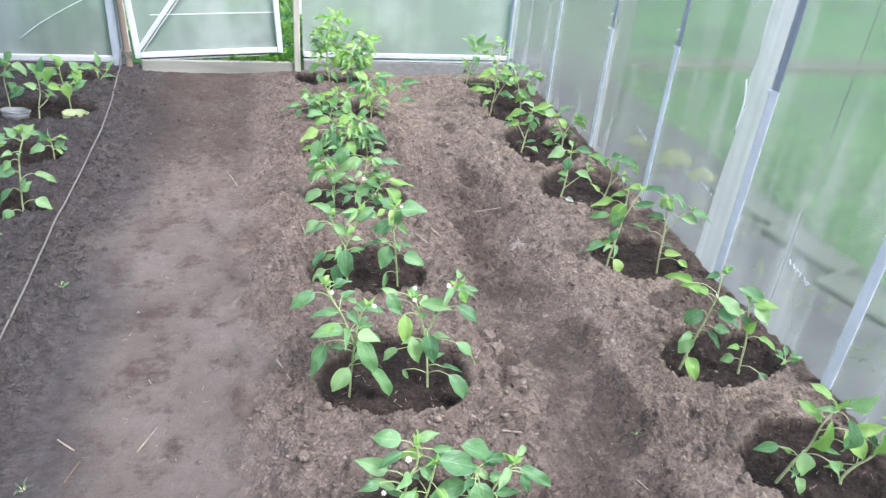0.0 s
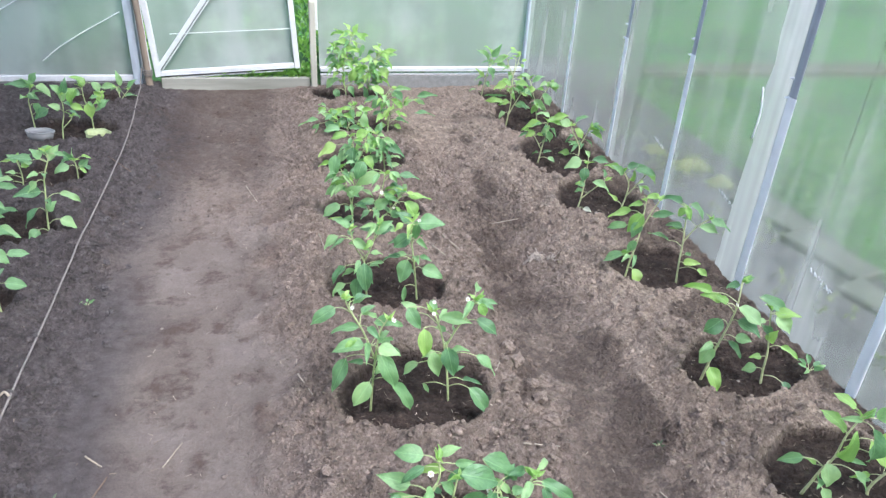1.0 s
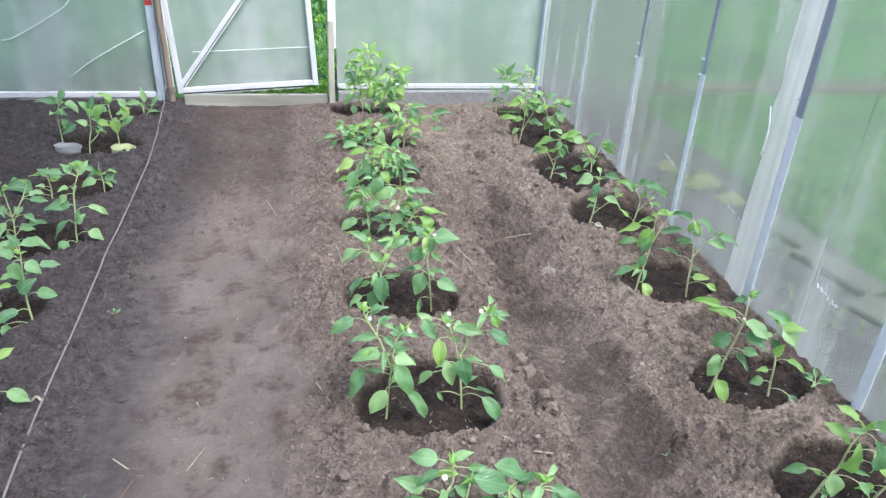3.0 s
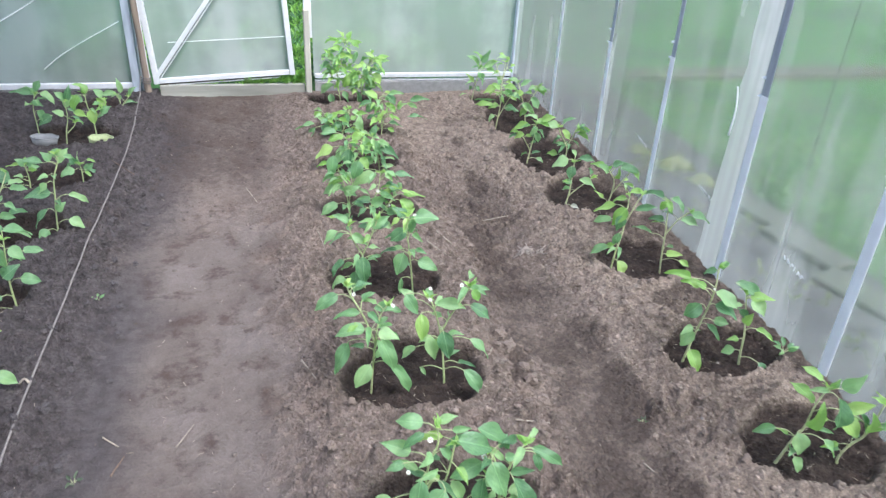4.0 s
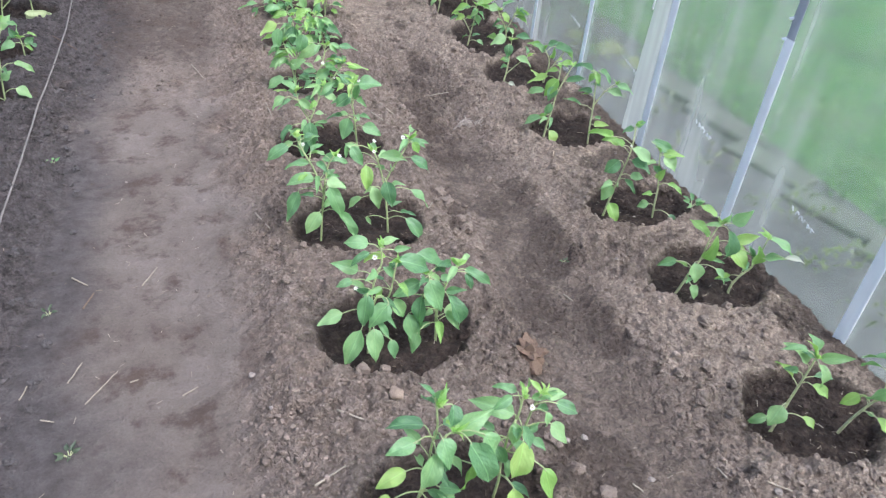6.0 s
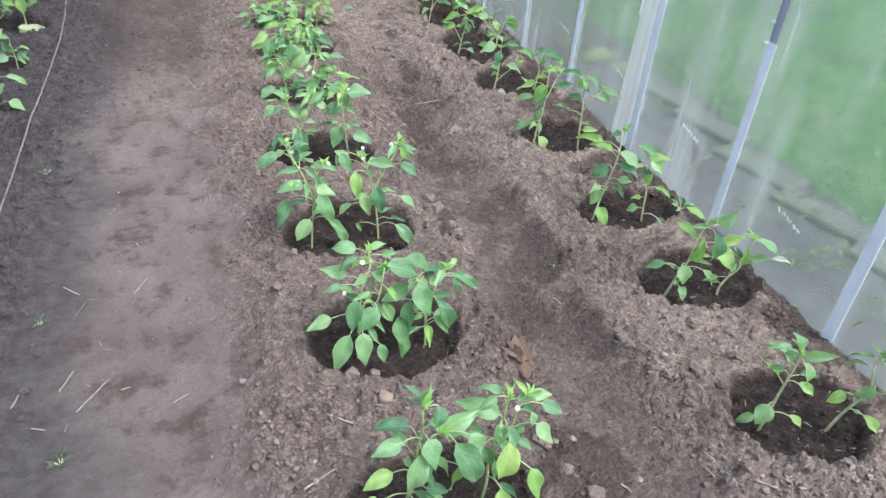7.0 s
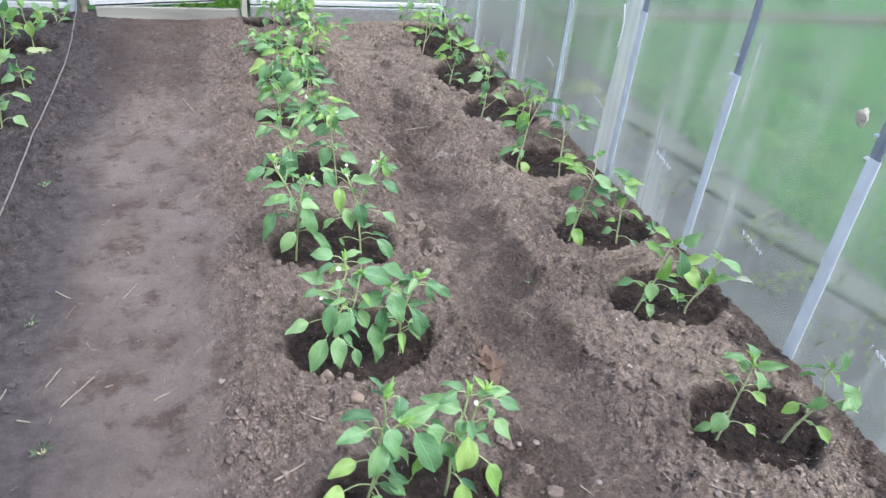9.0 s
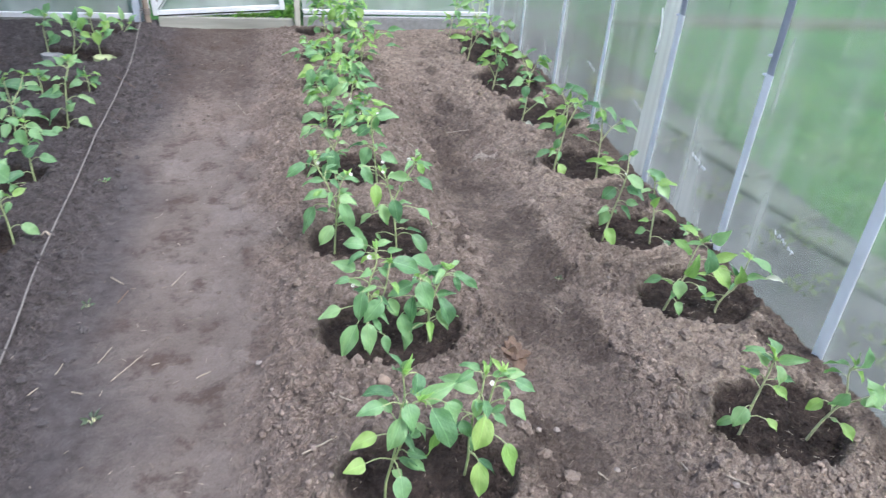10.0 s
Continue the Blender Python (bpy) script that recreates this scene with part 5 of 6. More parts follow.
pepper((0.316, 4.458, 0.02), [[(-11, 1, 97), (-18, 2, 202), (9, -1, 307), (31, -3, 408)], [(-18, 2, 202), (-52, 4, 277), (-68, 6, 331)]],
    [(9, -11, 108, 42, -24, 44, 46),
     (42, -14, 214, 15, -11, 133, 53),
     (-45, 4, 243, -99, 9, 179, 50),
     (-34, 13, 303, -108, 19, 321, 46),
     (16, 9, 345, -71, 16, 356, 46),
     (98, -18, 353, 72, -16, 281, 32),
     (33, 7, 389, -37, 13, 420, 42),
     (48, -4, 409, 112, -10, 374, 39),
     (42, 6, 423, 68, 4, 464, 35),
     (22, 8, 432, -14, 11, 467, 35),
     (91, -18, 131, 88, -28, 9, 50),
     (-46, -6, 152, -121, 0, 94, 50),
     (-70, -4, 88, -54, -15, 31, 46)],
    [], {}, "C")
pepper((0.429, 4.468, 0.02), [[(16, -2, 95), (35, -4, 202), (73, -8, 297)]],
    [(74, -18, 213, 131, -25, 152, 61),
     (41, -15, 159, 100, -21, 130, 53),
     (15, -12, 91, 81, -19, 61, 50),
     (-6, 1, 200, -64, 7, 160, 50),
     (82, 1, 278, 180, -10, 316, 28),
     (91, 0, 306, 40, 6, 338, 32),
     (108, -12, 257, 155, -17, 203, 43),
     (58, -6, 238, 21, -2, 194, 46),
     (41, 5, 269, -13, 11, 236, 43)],
    [(97, -31, 324), (75, -29, 121)], {}, "C")
pepper((-1.277, 3.983, 0.03), [[(0, 0, 102), (0, 0, 177), (18, 6, 240)]],
    [(20, -4, 164, 33, 0, 120, 50),
     (77, 14, 130, 12, -7, 86, 50),
     (14, 4, 241, -78, -25, 267, 43),
     (14, 15, 232, -11, 7, 281, 49),
     (42, 13, 247, 93, 19, 195, 63),
     (1, -10, 210, 44, 3, 185, 43),
     (23, 18, 254, 44, 24, 293, 49)],
    [], {}, "L")
pepper((-1.128, 3.876, 0.02), [[(11, 3, 87), (29, 8, 160), (30, 8, 243)], [(9, 3, 78), (47, 13, 114), (58, 16, 133)]],
    [(28, 18, 245, -4, 9, 295, 48),
     (26, 7, 220, 63, 18, 266, 45),
     (34, 20, 251, 59, 27, 321, 41),
     (15, 4, 177, -26, -7, 201, 42)],
    [], {}, "L")
pepper((-1.007, 3.992, 0.03), [[(0, 0, 97), (-15, -4, 175), (-18, -4, 241)], [(0, 0, 97), (48, 12, 154), (67, 16, 198)]],
    [(-81, -30, 154, -25, -16, 127, 43),
     (-45, -21, 240, -77, -39, 169, 65),
     (-2, -11, 162, 6, -19, 97, 59),
     (30, 7, 216, 52, 13, 163, 59),
     (-7, 9, 246, -43, 0, 281, 59),
     (21, 15, 259, 54, 23, 190, 52),
     (42, 0, 137, 74, 8, 159, 49),
     (-31, -8, 206, -84, -21, 231, 49)],
    [], {0: 'y', 1: 'y', 2: 'y', 3: 'y', 4: 'y'}, "L")
pepper((-0.95, 4.422, 0.03), [[(-4, -1, 65), (-14, -3, 99)], [(-2, 0, 31), (47, 10, 88)]],
    [(-13, -3, 106, -92, -19, 111, 39),
     (27, -5, 59, 89, 8, 52, 25),
     (48, 10, 95, 96, 20, 145, 32),
     (7, 12, 111, -8, 19, 192, 39)],
    [], {}, "L")
pepper((-0.962, 3.429, 0.02), [[(3, 1, 51), (0, 0, 94)]],
    [(-21, -16, 76, -81, -32, 53, 46),
     (-15, -4, 98, -33, -9, 142, 37),
     (16, 4, 58, 53, 14, 89, 40),
     (-1, 10, 98, -4, 9, 140, 40)],
    [], {}, "L")
pepper((-1.171, 3.366, 0.02), [[(7, 2, 63), (0, 0, 124)]],
    [(-45, -26, 68, -153, -63, 98, 75),
     (15, -6, 107, 41, 3, 111, 34),
     (-48, -38, 35, -144, -81, 19, 32),
     (5, 2, 126, -17, -6, 146, 37),
     (7, 3, 117, 51, 17, 146, 34)],
    [], {}, "L")

# plants half hidden by others
grown(1.380, 4.56, 0.28, 13, "R", 28, (0.0, 0.0), 0, 1.0)
grown(-1.160, 2.86, 0.28, 16, "L", 37, (0.02, 0.0), 0, 1.25)
grown(-1.150, 2.33, 0.30, 18, "L", 38, (0.02, 0.0), 1, 1.3)
grown(-1.130, 1.87, 0.29, 14, "L", 39, (0.02, 0.0), 0, 1.1)


# ---------------------------------------------------------------- string along the bed
def string_points():
    rows = [(-0.892, 4.82, 0.13), (-0.862, 4.5, None), (-0.815, 3.85, None), (-0.799, 3.5, None), (-0.795, 2.74, None), (-0.789, 2.1, None), (-0.776, 1.63, None), (-0.765, 1.3, None), (-0.755, 0.6, None), (-0.75, -0.4, None)]
    pts = []
    for x, y, z in rows:
        pts.append((x, y, z if z else height(x, y) + 0.012))
    return smooth_line(pts, 14)


pts = string_points()
bed = [height(p.x, p.y) for p in pts]
bed = [max(bed[max(0, k - 3):k + 4]) for k in range(len(bed))]
bed = [sum(bed[max(0, k - 4):k + 5]) / len(bed[max(0, k - 4):k + 5]) for k in range(len(bed))]
pts = [Vector((p.x + 0.003 * noise.noise((0, p.y * 6, 0)), p.y, max(p.z if p.y > 4.6 else 0, b + 0.003))) for p, b in zip(pts, bed)]
tagged(part("garden_string", tube(bmesh.new(), pts, 0.0034, 0.0034, 6), CORD, smooth=True), "dirty twisted string stretched along the bed edge", "string")
knot = tube(bmesh.new(), smooth_line([(-0.785, 1.885, height(-0.785, 1.885) + 0.012), (-0.797, 1.892, height(-0.797, 1.892) + 0.015), (-0.812, 1.888, height(-0.812, 1.888) + 0.012)], 4), 0.004, 0.003, 6)
tagged(part("string_end", knot, STRAW, smooth=True), "pale frayed string end on the soil", "string")


# ---------------------------------------------------------------- cut-down pots
def pot(x, y, r, tall, mat, rim, tilt, label, patch=None):
    root = empty("plant_pot", pose(x, y, height(x, y) + 0.018, tilt, 6, 0), label, "plant pot", "cut-down plastic pots")
    bm = bmesh.new()
    ring = [(r * 0.90, -0.02), (r, tall), (r * 0.965, tall), (r * 0.865, -0.02)]
    n = 28
    vs = [[bm.verts.new((math.cos(k * 2 * math.pi / n) * q, math.sin(k * 2 * math.pi / n) * q, z + (0.002 * math.sin(k * 1.3) if z else 0))) for k in range(n)] for q, z in ring]
    for a, b in zip(vs, vs[1:] + vs[:1]):
        for k in range(n):
            bm.faces.new((a[k], a[(k + 1) % n], b[(k + 1) % n], b[k]))
    part("wall", bm, mat, root, smooth=True)
    bm = tube(bmesh.new(), [(math.cos(a) * r, math.sin(a) * r, tall + 0.002 * math.sin(a * 28 / 6.2832 * 1.3)) for a in np.linspace(0, 6.2832, 29)], 0.0038, 0.0038, 6)
    part("rim", bm, rim, root, smooth=True)
    if patch:
        bm = bmesh.new()
        rows = [[bm.verts.new((math.cos(a) * q, math.sin(a) * q, z)) for a in np.linspace(-2.0, -1.0, 11)] for q, z in ((r * 0.935, -0.002), (r * 1.0, tall * 0.72))]
        for k in range(10):
            bm.faces.new((rows[0][k], rows[0][k + 1], rows[1][k + 1], rows[1][k]))
        bmesh.ops.solidify(bm, geom=bm.faces[:], thickness=-0.0012)
        part("coloured_band", bm, patch, root, "bright yellow band", True)


pot(-1.222, 3.870, 0.062, 0.014, POTWHITE, POTWHITE, -8, "grey-white cut plastic pot sunk in the bed")
pot(-0.966, 3.885, 0.058, 0.040, POTPALE, POTPALE, -3, "pale yellow-green cut plastic pot with a yellow band", POTYELLOW)


# ---------------------------------------------------------------- straws, twigs, pebbles, weeds
def stalk(x0, y0, x1, y1, r, mat, name, label, category):
    rnd = random.Random(int(x0 * 1000 + y0 * 7000))
    pts = []
    for k in range(7):
        u = k / 6
        x, y = x0 + (x1 - x0) * u + rnd.uniform(-0.0012, 0.0012), y0 + (y1 - y0) * u
        pts.append([x, y, height(x, y)])
    top = max(p[2] - pts[0][2] - (pts[-1][2] - pts[0][2]) * k / 6 for k, p in enumerate(pts))
    pts = [(p[0], p[1], pts[0][2] + (pts[-1][2] - pts[0][2]) * k / 6 + top * 0.7 + r) for k, p in enumerate(pts)]
    bm = tube(bmesh.new(), pts, r, r * 0.75, 6)
    return tagged(part(name, bm, mat, smooth=True), label, category, category + "s on the soil")


for row in [(-0.569, 1.701, -0.524, 1.664), (-0.375, 1.644, -0.335, 1.725), (0.798, 2.835, 0.925, 2.869), 
            (0.538, 1.513, 0.649, 1.533), (0.493, 2.578, 0.552, 2.475), (0.07, 2.706, 0.092, 2.589), (0.871, 1.374, 0.882, 1.337), (-0.259, 1.179, -0.222, 1.202), (-0.532, 1.275, -0.506, 1.342), (-0.484, 1.195, -0.437, 1.272), (-0.437, 1.272, -0.417, 1.298), (-0.577, 1.161, -0.547, 1.15), (-0.682, 1.155, -0.663, 1.179), (-0.385, 1.250, -0.365, 1.258),
            (0.1, 0.983, 0.153, 0.933), (-0.633, 1.234, -0.618, 1.292), (0.225, 1.285, 0.252, 1.267), (0.545, 1.824, 0.58, 1.89),
            (0.746, 0.687, 0.767, 0.665), (1.039, 0.593, 1.084, 0.562), (0.967, 0.674, 0.963, 0.636), (-0.028, 1.911, 0.011, 1.816)]:
    stalk(*row, 0.0020 if row[1] < 1.4 and row[0] < -0.2 else 0.0025, STRAW, "straw", "pale dry straw lying on the soil", "straw")
for row in [(-0.526, 1.558, -0.502, 1.624), (-0.232, 3.329, -0.177, 3.173), (-0.855, 3.573, -0.717, 3.391), (0.022, 0.797, 0.095, 0.832), (0.545, 2.642, 0.598, 2.572)]:
    stalk(*row, 0.0028, TWIG if row[0] < -0.5 else STRAW, "twig", "thin dry twig lying on the soil", "twig")


def dry_tangle(x, y, r, n, seed, label="small tangle of dry pale grass on the soil", ground=height, thick=0.0014, lift=0.010, mat=PALEGRASS):
    """A small tangle of dry grass lying on the soil."""
    q = random.Random(seed)
    root = empty("dry_grass", (x, y, ground(x, y)), label, "dry grass")
    for _ in range(n):
        a, b = q.uniform(0, 6.28), q.uniform(-1.2, 1.2)
        cx, cy = q.uniform(-0.5, 0.5) * r, q.uniform(-0.5, 0.5) * r
        l = r * q.uniform(0.4, 1.0)
        pts = []
        for k in (-1, 0, 1):
            px, py = cx + math.cos(a + b * k * 0.4) * l * k, cy + math.sin(a + b * k * 0.4) * l * k
            pts.append((px, py, ground(x + px, y + py) - ground(x, y) + 0.003 + (lift * q.random() if k == 0 else 0.002)))
        part("grass_stalk", tube(bmesh.new(), smooth_line(pts, 4), thick, thick * 0.55, 5), mat, root)


dry_tangle(0.895, 2.535, 0.036, 46, 3)
dry_tangle(0.955, 2.50, 0.022, 12, 5)
for x, y, r, n, seed in ((2.030, 3.400, 0.085, 60, 6), (2.075, 3.180, 0.060, 36, 7), (1.930, 3.620, 0.060, 30, 8)):
    dry_tangle(x, y, r, n, seed, "yellowed grass tuft on the bare strip outside", lambda a, b: -0.002, 0.0042, 0.05, YELLOWGRASS)


def lump_mesh(seed, mat, rough=0.35, sub=2, crumbly=False):
    bm = bmesh.new()
    bmesh.ops.create_icosphere(bm, subdivisions=sub, radius=1)
    for v in bm.verts:
        v.co *= 1 + rough * noise.noise(v.co * 1.3 + Vector((seed * 3.1, 0, 0))) + rough * 0.5 * noise.noise(v.co * 3.1 + Vector((0, seed * 2.3, 0)))
        if crumbly:
            v.co *= 1 + 0.20 * noise.noise(v.co * 6.0 + Vector((seed, seed, 0))) + 0.25 * min(0.0, noise.noise(v.co * 2.6 - Vector((seed, 0, seed))))
    return mesh_from("lump", bm, mat, sub > 2 and not crumbly)


def lump(name, me, x, y, r, label, category, group, flat=0.7):
    rnd = random.Random(int(x * 9000 + y * 5000))
    ob = new(name, me)
    ob.matrix_basis = Matrix.Translation((x, y, height(x, y) + r * flat * 0.55)) @ Euler((0, 0, rnd.uniform(0, 6))).to_matrix().to_4x4() @ Matrix.Diagonal((r * rnd.uniform(0.9, 1.35), r, r * flat, 1))
    return tagged(ob, label, category, group)


STONES = [lump_mesh(s, PEBBLE, 0.5, 3) for s in range(3)]
for k, (x, y, r) in enumerate([(-0.456, 2.257, 0.007), (-0.085, 1.190, 0.014), (0.684, 0.826, 0.013), (1.178, 1.991, 0.009), (1.422, 2.127, 0.008), (0.957, 3.82, 0.013), (1.321, 1.754, 0.008),
                                (0.799, 0.691, 0.013), (0.622, 0.808, 0.012), (1.057, 0.571, 0.015), (1.29, 2.88, 0.016), (-0.05, 1.05, 0.008), (0.03, 1.12, 0.006), (1.10, 1.48, 0.009), (1.16, 1.55, 0.007)]):
    lump("pebble", STONES[k % 3], x, y, r * 0.62, "small pale pebble on the soil", "pebble", "pebbles on the soil")
lump("pebble", lump_mesh(9, plain("reddish stone", (0.30, 0.225, 0.172), 0.9, 0, 0.3, 60, 0.5), 0.25, 3), 0.242, 0.988, 0.017, "reddish brown stone on the bed", "stone", "pebbles on the soil")
tagged(lump("wood_chunk", lump_mesh(5, BARK, 1.1, 3, True), 0.645, 1.108, 0.036, "rotten reddish brown piece of wood", "wood", "", 0.95))
CLODS = [lump_mesh(s, SOILCLOD, 0.50, 3, True) for s in range(11, 17)]
rnd = random.Random(4)
spots = [(0.185, 1.117, 0.019), (0.605, 0.962, 0.018), (0.24, 1.10, 0.014), (1.30, 1.08, 0.017), (1.20, 1.12, 0.015), (1.245, 1.05, 0.013), (0.655, 1.72, 0.019), (0.66, 1.80, 0.016), (0.64, 1.90, 0.018), (0.67, 1.65, 0.018), (0.63, 1.98, 0.020), (0.68, 2.62, 0.018), (0.66, 2.70, 0.02), (0.61, 0.72, 0.019), (0.66, 0.66, 0.018), (0.58, 0.80, 0.02)]
while len(spots) < 200:
    x, y = rnd.uniform(-0.02, 1.5) if len(spots) % 2 else rnd.uniform(0.98, 1.5), 0.45 + 3.6 * rnd.random() ** 1.4
    h, wet, trod, pale, shaded = land(np.array([x]), np.array([y]))
    if wet[0] < 0.4 and trod[0] < 0.3 and (x > 0.98 or 0.52 < x < 0.68 or x < 0.08 or rnd.random() < 0.3):
        spots.append((x, y, rnd.uniform(0.006, 0.014)))
for k, (x, y, r) in enumerate(spots):
    lump("clod", CLODS[k % 6], x, y, r, "crumbly brown clod of dry soil", "clod", "clods on the beds", 0.85)


# darker copy of the clod colour, matching the shade painted on the left
SHADECLOD = plain("shade-toned crumbly clod", (0.105, 0.093, 0.092), 0.95, 0, 0.35, 90, 0.9)
SHADECLODS = [lump_mesh(s, SHADECLOD, 0.75, 3, True) for s in range(21, 25)]
for k in range(60):
    x, y = rnd.uniform(-0.82, -0.58), 1.0 + 2.9 * rnd.random() ** 1.3
    lump("clod", SHADECLODS[k % 4], x, y, rnd.uniform(0.006, 0.013), "grey-brown clod of soil beside the path, darkened for shade", "clod", "clods along the path", 0.9)


def weed(x, y, r, n, seed, label="small green weed seedling on bare soil", kind="w"):
    q = random.Random(seed)
    root = empty("weed", (x, y, height(x, y)), label, "weed", "weed seedlings")
    bm = bmesh.new()
    for k in range(n):
        a = k * 2.4 + q.random()
        b = Vector((math.cos(a), math.sin(a), 0.9)) * r * 0.35
        t = Vector((math.cos(a), math.sin(a), q.uniform(0.2, 0.9))) * r
        tube(bm, [(0, 0, -0.004), b], 0.0012, 0.0009, 5)
        blade(root, b, t, r * 0.42, kind, q)
    part("stem", bm, STEM, root)


weed(-0.711, 2.40, 0.026, 4, 1, "pale green seedling beside the string", "")
weed(-0.502, 1.040, 0.028, 6, 2)
weed(1.530, 1.72, 0.040, 7, 3, "small green weed at the foot of the clear wall", "")
weed(-0.614, 1.555, 0.024, 5, 4)
weed(0.929, 1.513, 0.018, 4, 5)
weed(-0.60, 1.42, 0.010, 3, 6)


# ---------------------------------------------------------------- weeds at the foot of the far wall
def tuft(name, places, label, size, count, mat, seed):
    """Many small blades growing from the given places."""
    q = random.Random(seed)
    verts, faces = [], []
    for (x0, x1, y0, y1, z0) in places:
        for _ in range(count):
            p = Vector((q.uniform(x0, x1), q.uniform(y0, y1), z0))
            a = q.uniform(0, 6.28)
            d = Vector((math.cos(a) * 0.7, math.sin(a) * 0.7, q.uniform(0.5, 1.5))).normalized() * size * q.uniform(0.5, 1.2)
            s = Vector((-math.sin(a), math.cos(a), 0)) * size * q.uniform(0.10, 0.22)
            p = p + Vector((0, 0, q.uniform(0, size * 0.8)))
            i = len(verts)
            verts += [p, p + d * 0.5 + s, p + d - Vector((0, 0, size * 0.25)), p + d * 0.5 - s]
            faces.append((i, i + 1, i + 2, i + 3))
    me = bpy.data.meshes.new(name)
    me.from_pydata([tuple(v) for v in verts], [], faces)
    me.materials.append(mat)
    return tagged(new(name, me), label, "weeds", kind="stuff")


tuft("weeds", [(-0.78, -0.45, YN + 0.015, YN + 0.10, 0.0), (-0.45, 0.11, YN + 0.0, YN + 0.10, 0.035), (-0.30, 0.11, YN - 0.01, YN + 0.06, 0.03)], "fresh green weeds under the door", 0.06, 220, FRESH, 3)
tuft("weeds", [(0.058, 0.128, YN + 0.0, YN + 0.06, 0.0)] + [(0.06, 0.126, YN - 0.01, YN + 0.06, 0.08 * k) for k in range(1, 7)], "green weeds in the gap beside the door", 0.065, 26, FRESH, 4)
tuft("grass", [(-1.9, -1.0, YN + 0.06, YN + 0.9, -0.03), (0.2, 1.5, YN + 0.06, YN + 0.9, -0.03)], "tall grass outside the film wall", 0.12, 200, WEED, 6)
tuft("bushes", [(-1.75, -1.25, YN + 0.25, YN + 0.7, 0.0), (-1.15, -0.95, YN + 0.2, YN + 0.5, 0.05), (0.55, 1.05, YN + 0.25, YN + 0.6, 0.0), (0.25, 0.5, YN + 0.3, YN + 0.6, 0.0), (-0.6, 0.0, YN + 0.5, YN + 1.0, 0.0)], "leafy plants growing outside the film wall", 0.22, 110, FRESH, 9)
tuft("bushes", [(0.02, 0.30, YN + 0.45, YN + 0.8, 0.12 * k) for k in range(9)], "dark leafy plants outside beside the door", 0.11, 60, WEED, 12)
tuft("weeds", [(1.75, 2.10, 0.9, 1.15, 0.0), (1.80, 2.12, 1.6, 1.8, 0.0), (1.75, 2.05, 2.55, 2.9, 0.0), (1.8, 2.1, 3.3, 3.5, 0.0), (1.70, 2.0, 2.0, 2.3, 0.0), (1.75, 2.1, 1.30, 1.42, 0.0), (1.85, 2.15, 3.7, 4.3, 0.0)], "yellowing weeds on the bare strip", 0.05, 60, YELLOWED, 8)
tuft("grass", [(2.22, 3.4, 0.2, 5.4, -0.03)], "rough grass beside the board edging", 0.07, 1500, WEED, 7)


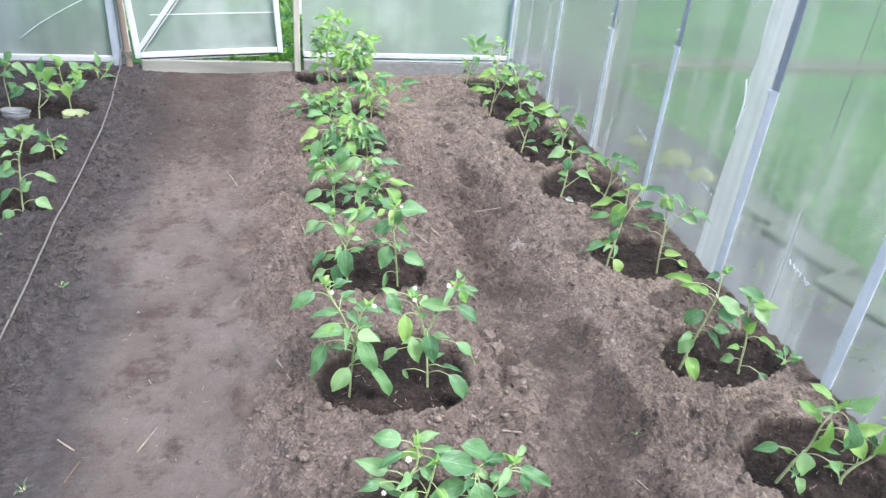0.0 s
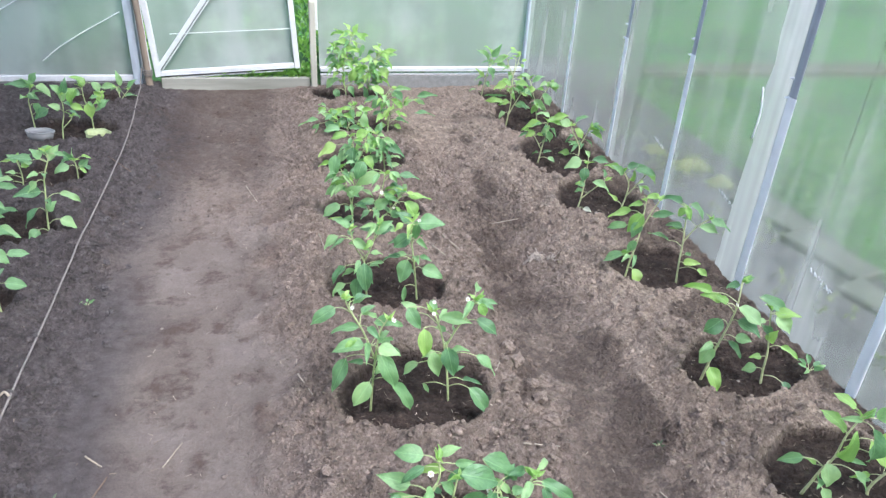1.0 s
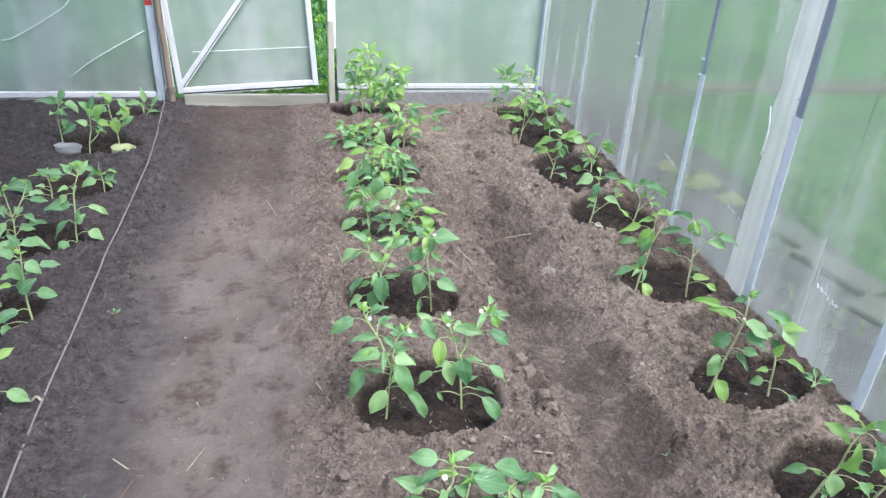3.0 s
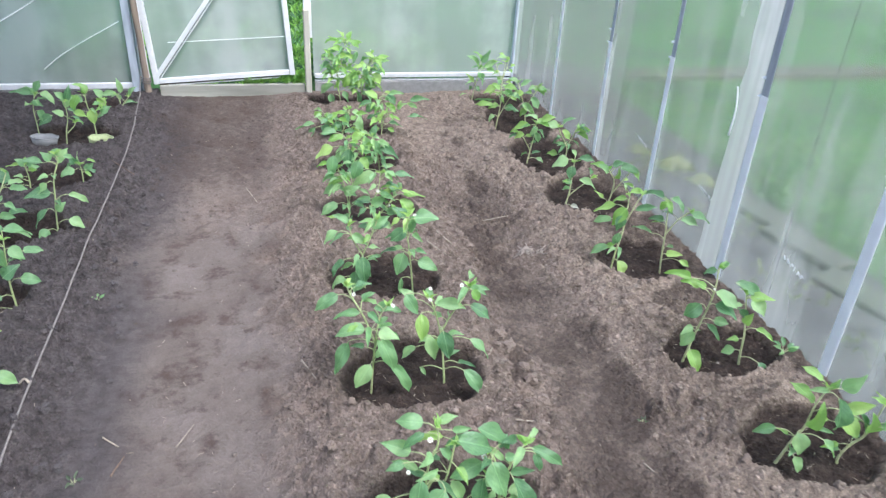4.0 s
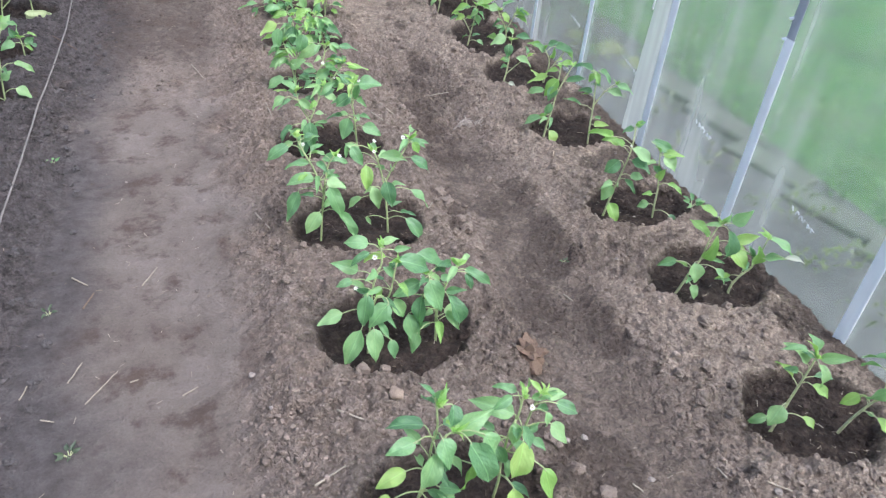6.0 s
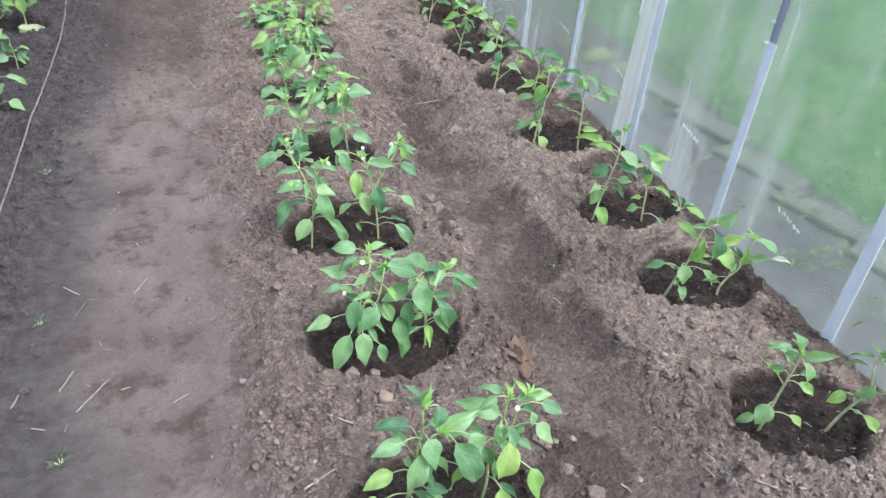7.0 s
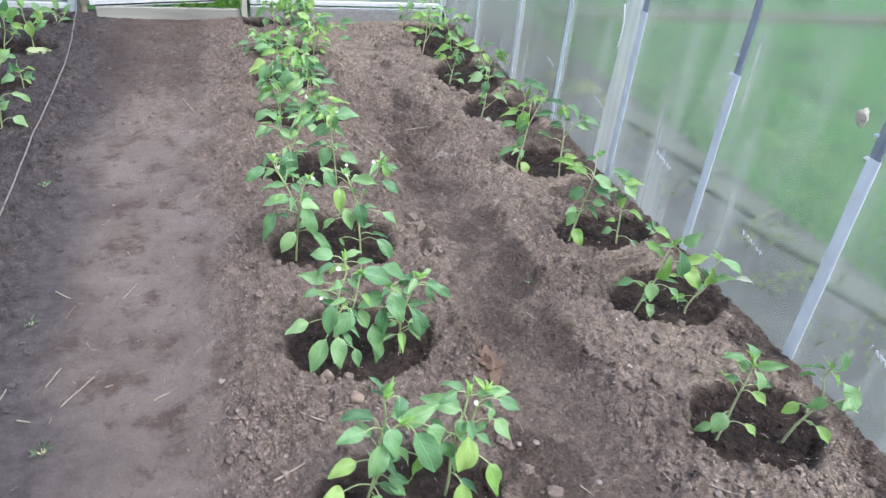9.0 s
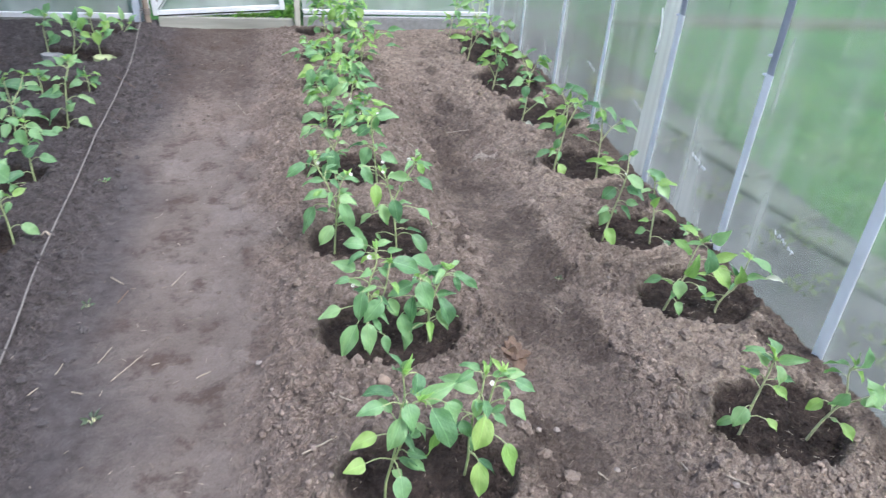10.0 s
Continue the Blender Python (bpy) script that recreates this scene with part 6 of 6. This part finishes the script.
# ---------------------------------------------------------------- crumbs of soil
def crumbs(n, seed):
    """Loose crumbs strewn over the beds, as one mesh."""
    q = np.random.default_rng(seed)
    t = (1 + 5 ** 0.5) / 2
    ico = np.array([(-1, t, 0), (1, t, 0), (-1, -t, 0), (1, -t, 0), (0, -1, t), (0, 1, t), (0, -1, -t), (0, 1, -t), (t, 0, -1), (t, 0, 1), (-t, 0, -1), (-t, 0, 1)]) / 1.902
    tri = np.array([(0, 11, 5), (0, 5, 1), (0, 1, 7), (0, 7, 10), (0, 10, 11), (1, 5, 9), (5, 11, 4), (11, 10, 2), (10, 7, 6), (7, 1, 8),
                    (3, 9, 4), (3, 4, 2), (3, 2, 6), (3, 6, 8), (3, 8, 9), (4, 9, 5), (2, 4, 11), (6, 2, 10), (8, 6, 7), (9, 8, 1)])
    x = q.uniform(-1.35, 1.55, n * 4)
    y = 0.35 + 4.4 * q.random(n * 4) ** 1.35
    z, wet, trod, pale, shaded = land(x, y)
    clump = 0.6 + fbm(x, y, 5.0, 71, 4) * 0.9
    furrow = step(0.62, 0.74, x) * (1 - step(0.90, 0.98, x))
    edge = np.exp(-((x - 0.0) / 0.10) ** 2) + 0.7 * np.exp(-((x - 0.62) / 0.09) ** 2) + 0.6 * np.exp(-((x + 0.72) / 0.08) ** 2)
    keep = q.random(n * 4) < np.clip((0.50 + 0.28 * edge + 0.15 * (x > 0.95)) * clump * (1 - 0.99 * trod) * (1 - 0.70 * np.clip(wet, 0, 1)) * (1 - 0.75 * furrow) + 0.004, 0, 1)
    x, y, z = x[keep][:n], y[keep][:n], z[keep][:n]
    kinds = np.stack([wet[keep][:n], trod[keep][:n], pale[keep][:n], shaded[keep][:n]], 1)
    m = len(x)
    r = 0.0024 * np.exp(q.normal(0, 0.6, m)) + 0.0012
    r = np.minimum(r * 0.9, 0.0085)
    shape = ico[None] * (1 + q.uniform(-0.5, 0.5, (m, 12, 1))) * r[:, None, None] * q.uniform(0.6, 1.5, (m, 1, 3))
    ang = q.uniform(0, 6.28, m)
    c, s = np.cos(ang)[:, None], np.sin(ang)[:, None]
    v = np.stack([x[:, None] + shape[..., 0] * c - shape[..., 1] * s, y[:, None] + shape[..., 0] * s + shape[..., 1] * c, (z + r * 0.10)[:, None] + shape[..., 2] * 0.62], -1).reshape(-1, 3)
    f = (tri[None] + 12 * np.arange(m)[:, None, None]).reshape(-1, 3)
    me = bpy.data.meshes.new("soil_crumbs")
    me.vertices.add(len(v))
    me.vertices.foreach_set("co", v.ravel())
    me.loops.add(f.size)
    me.loops.foreach_set("vertex_index", f.ravel().astype(np.int32))
    me.polygons.add(len(f))
    me.polygons.foreach_set("loop_start", np.arange(0, f.size, 3, dtype=np.int32))
    me.update(calc_edges=True)
    me.materials.append(CRUMB)
    at = me.color_attributes.new("ground_kind_shade", "FLOAT_COLOR", "POINT")
    at.data.foreach_set("color", np.repeat(kinds, 12, axis=0).ravel())
    return tagged(new("soil_crumbs", me), "loose crumbs and clods of dry soil", "soil", kind="stuff")


crumbs(32000, 5)


def litter(n, seed):
    """Short broken bits of straw and root strewn over the beds, as one mesh."""
    q = np.random.default_rng(seed)
    x, y = q.uniform(-1.3, 1.52, n * 3), 0.4 + 3.6 * q.random(n * 3) ** 1.3
    z, wet, trod, pale, shaded = land(x, y)
    keep = q.random(n * 3) < 0.25 + 0.75 * (x > 0.95) * (1 - trod) + 0.3 * (wet > 0.6) - 0.15 * shaded
    x, y, z = x[keep][:n], y[keep][:n], z[keep][:n]
    m = len(x)
    a, size, tilt = q.uniform(0, 6.28, m), q.uniform(0.003, 0.010, m), q.uniform(-0.35, 0.35, m)
    d = np.stack([np.cos(a), np.sin(a), tilt], 1) * size[:, None]
    side = np.stack([-np.sin(a), np.cos(a), np.zeros(m)], 1) * q.uniform(0.0006, 0.0014, m)[:, None]
    up = np.array([0, 0, 1.0]) * q.uniform(0.0006, 0.0014, m)[:, None]
    c = np.stack([x, y, z + 0.0035], 1)
    v = np.stack([c - d + side, c - d - side, c - d + up, c + d + side * 0.6, c + d - side * 0.6, c + d + up], 1).reshape(-1, 3)
    tri = [(0, 1, 2), (3, 5, 4), (0, 3, 4), (0, 4, 1), (1, 4, 5), (1, 5, 2), (2, 5, 3), (2, 3, 0)]
    f = (np.array(tri)[None] + 6 * np.arange(m)[:, None, None]).reshape(-1, 3)
    me = bpy.data.meshes.new("litter")
    me.from_pydata(v.tolist(), [], f.tolist())
    me.materials.append(LITTER)
    return tagged(new("litter", me), "fine broken bits of straw and roots on the soil", "litter", kind="stuff")


litter(1800, 9)
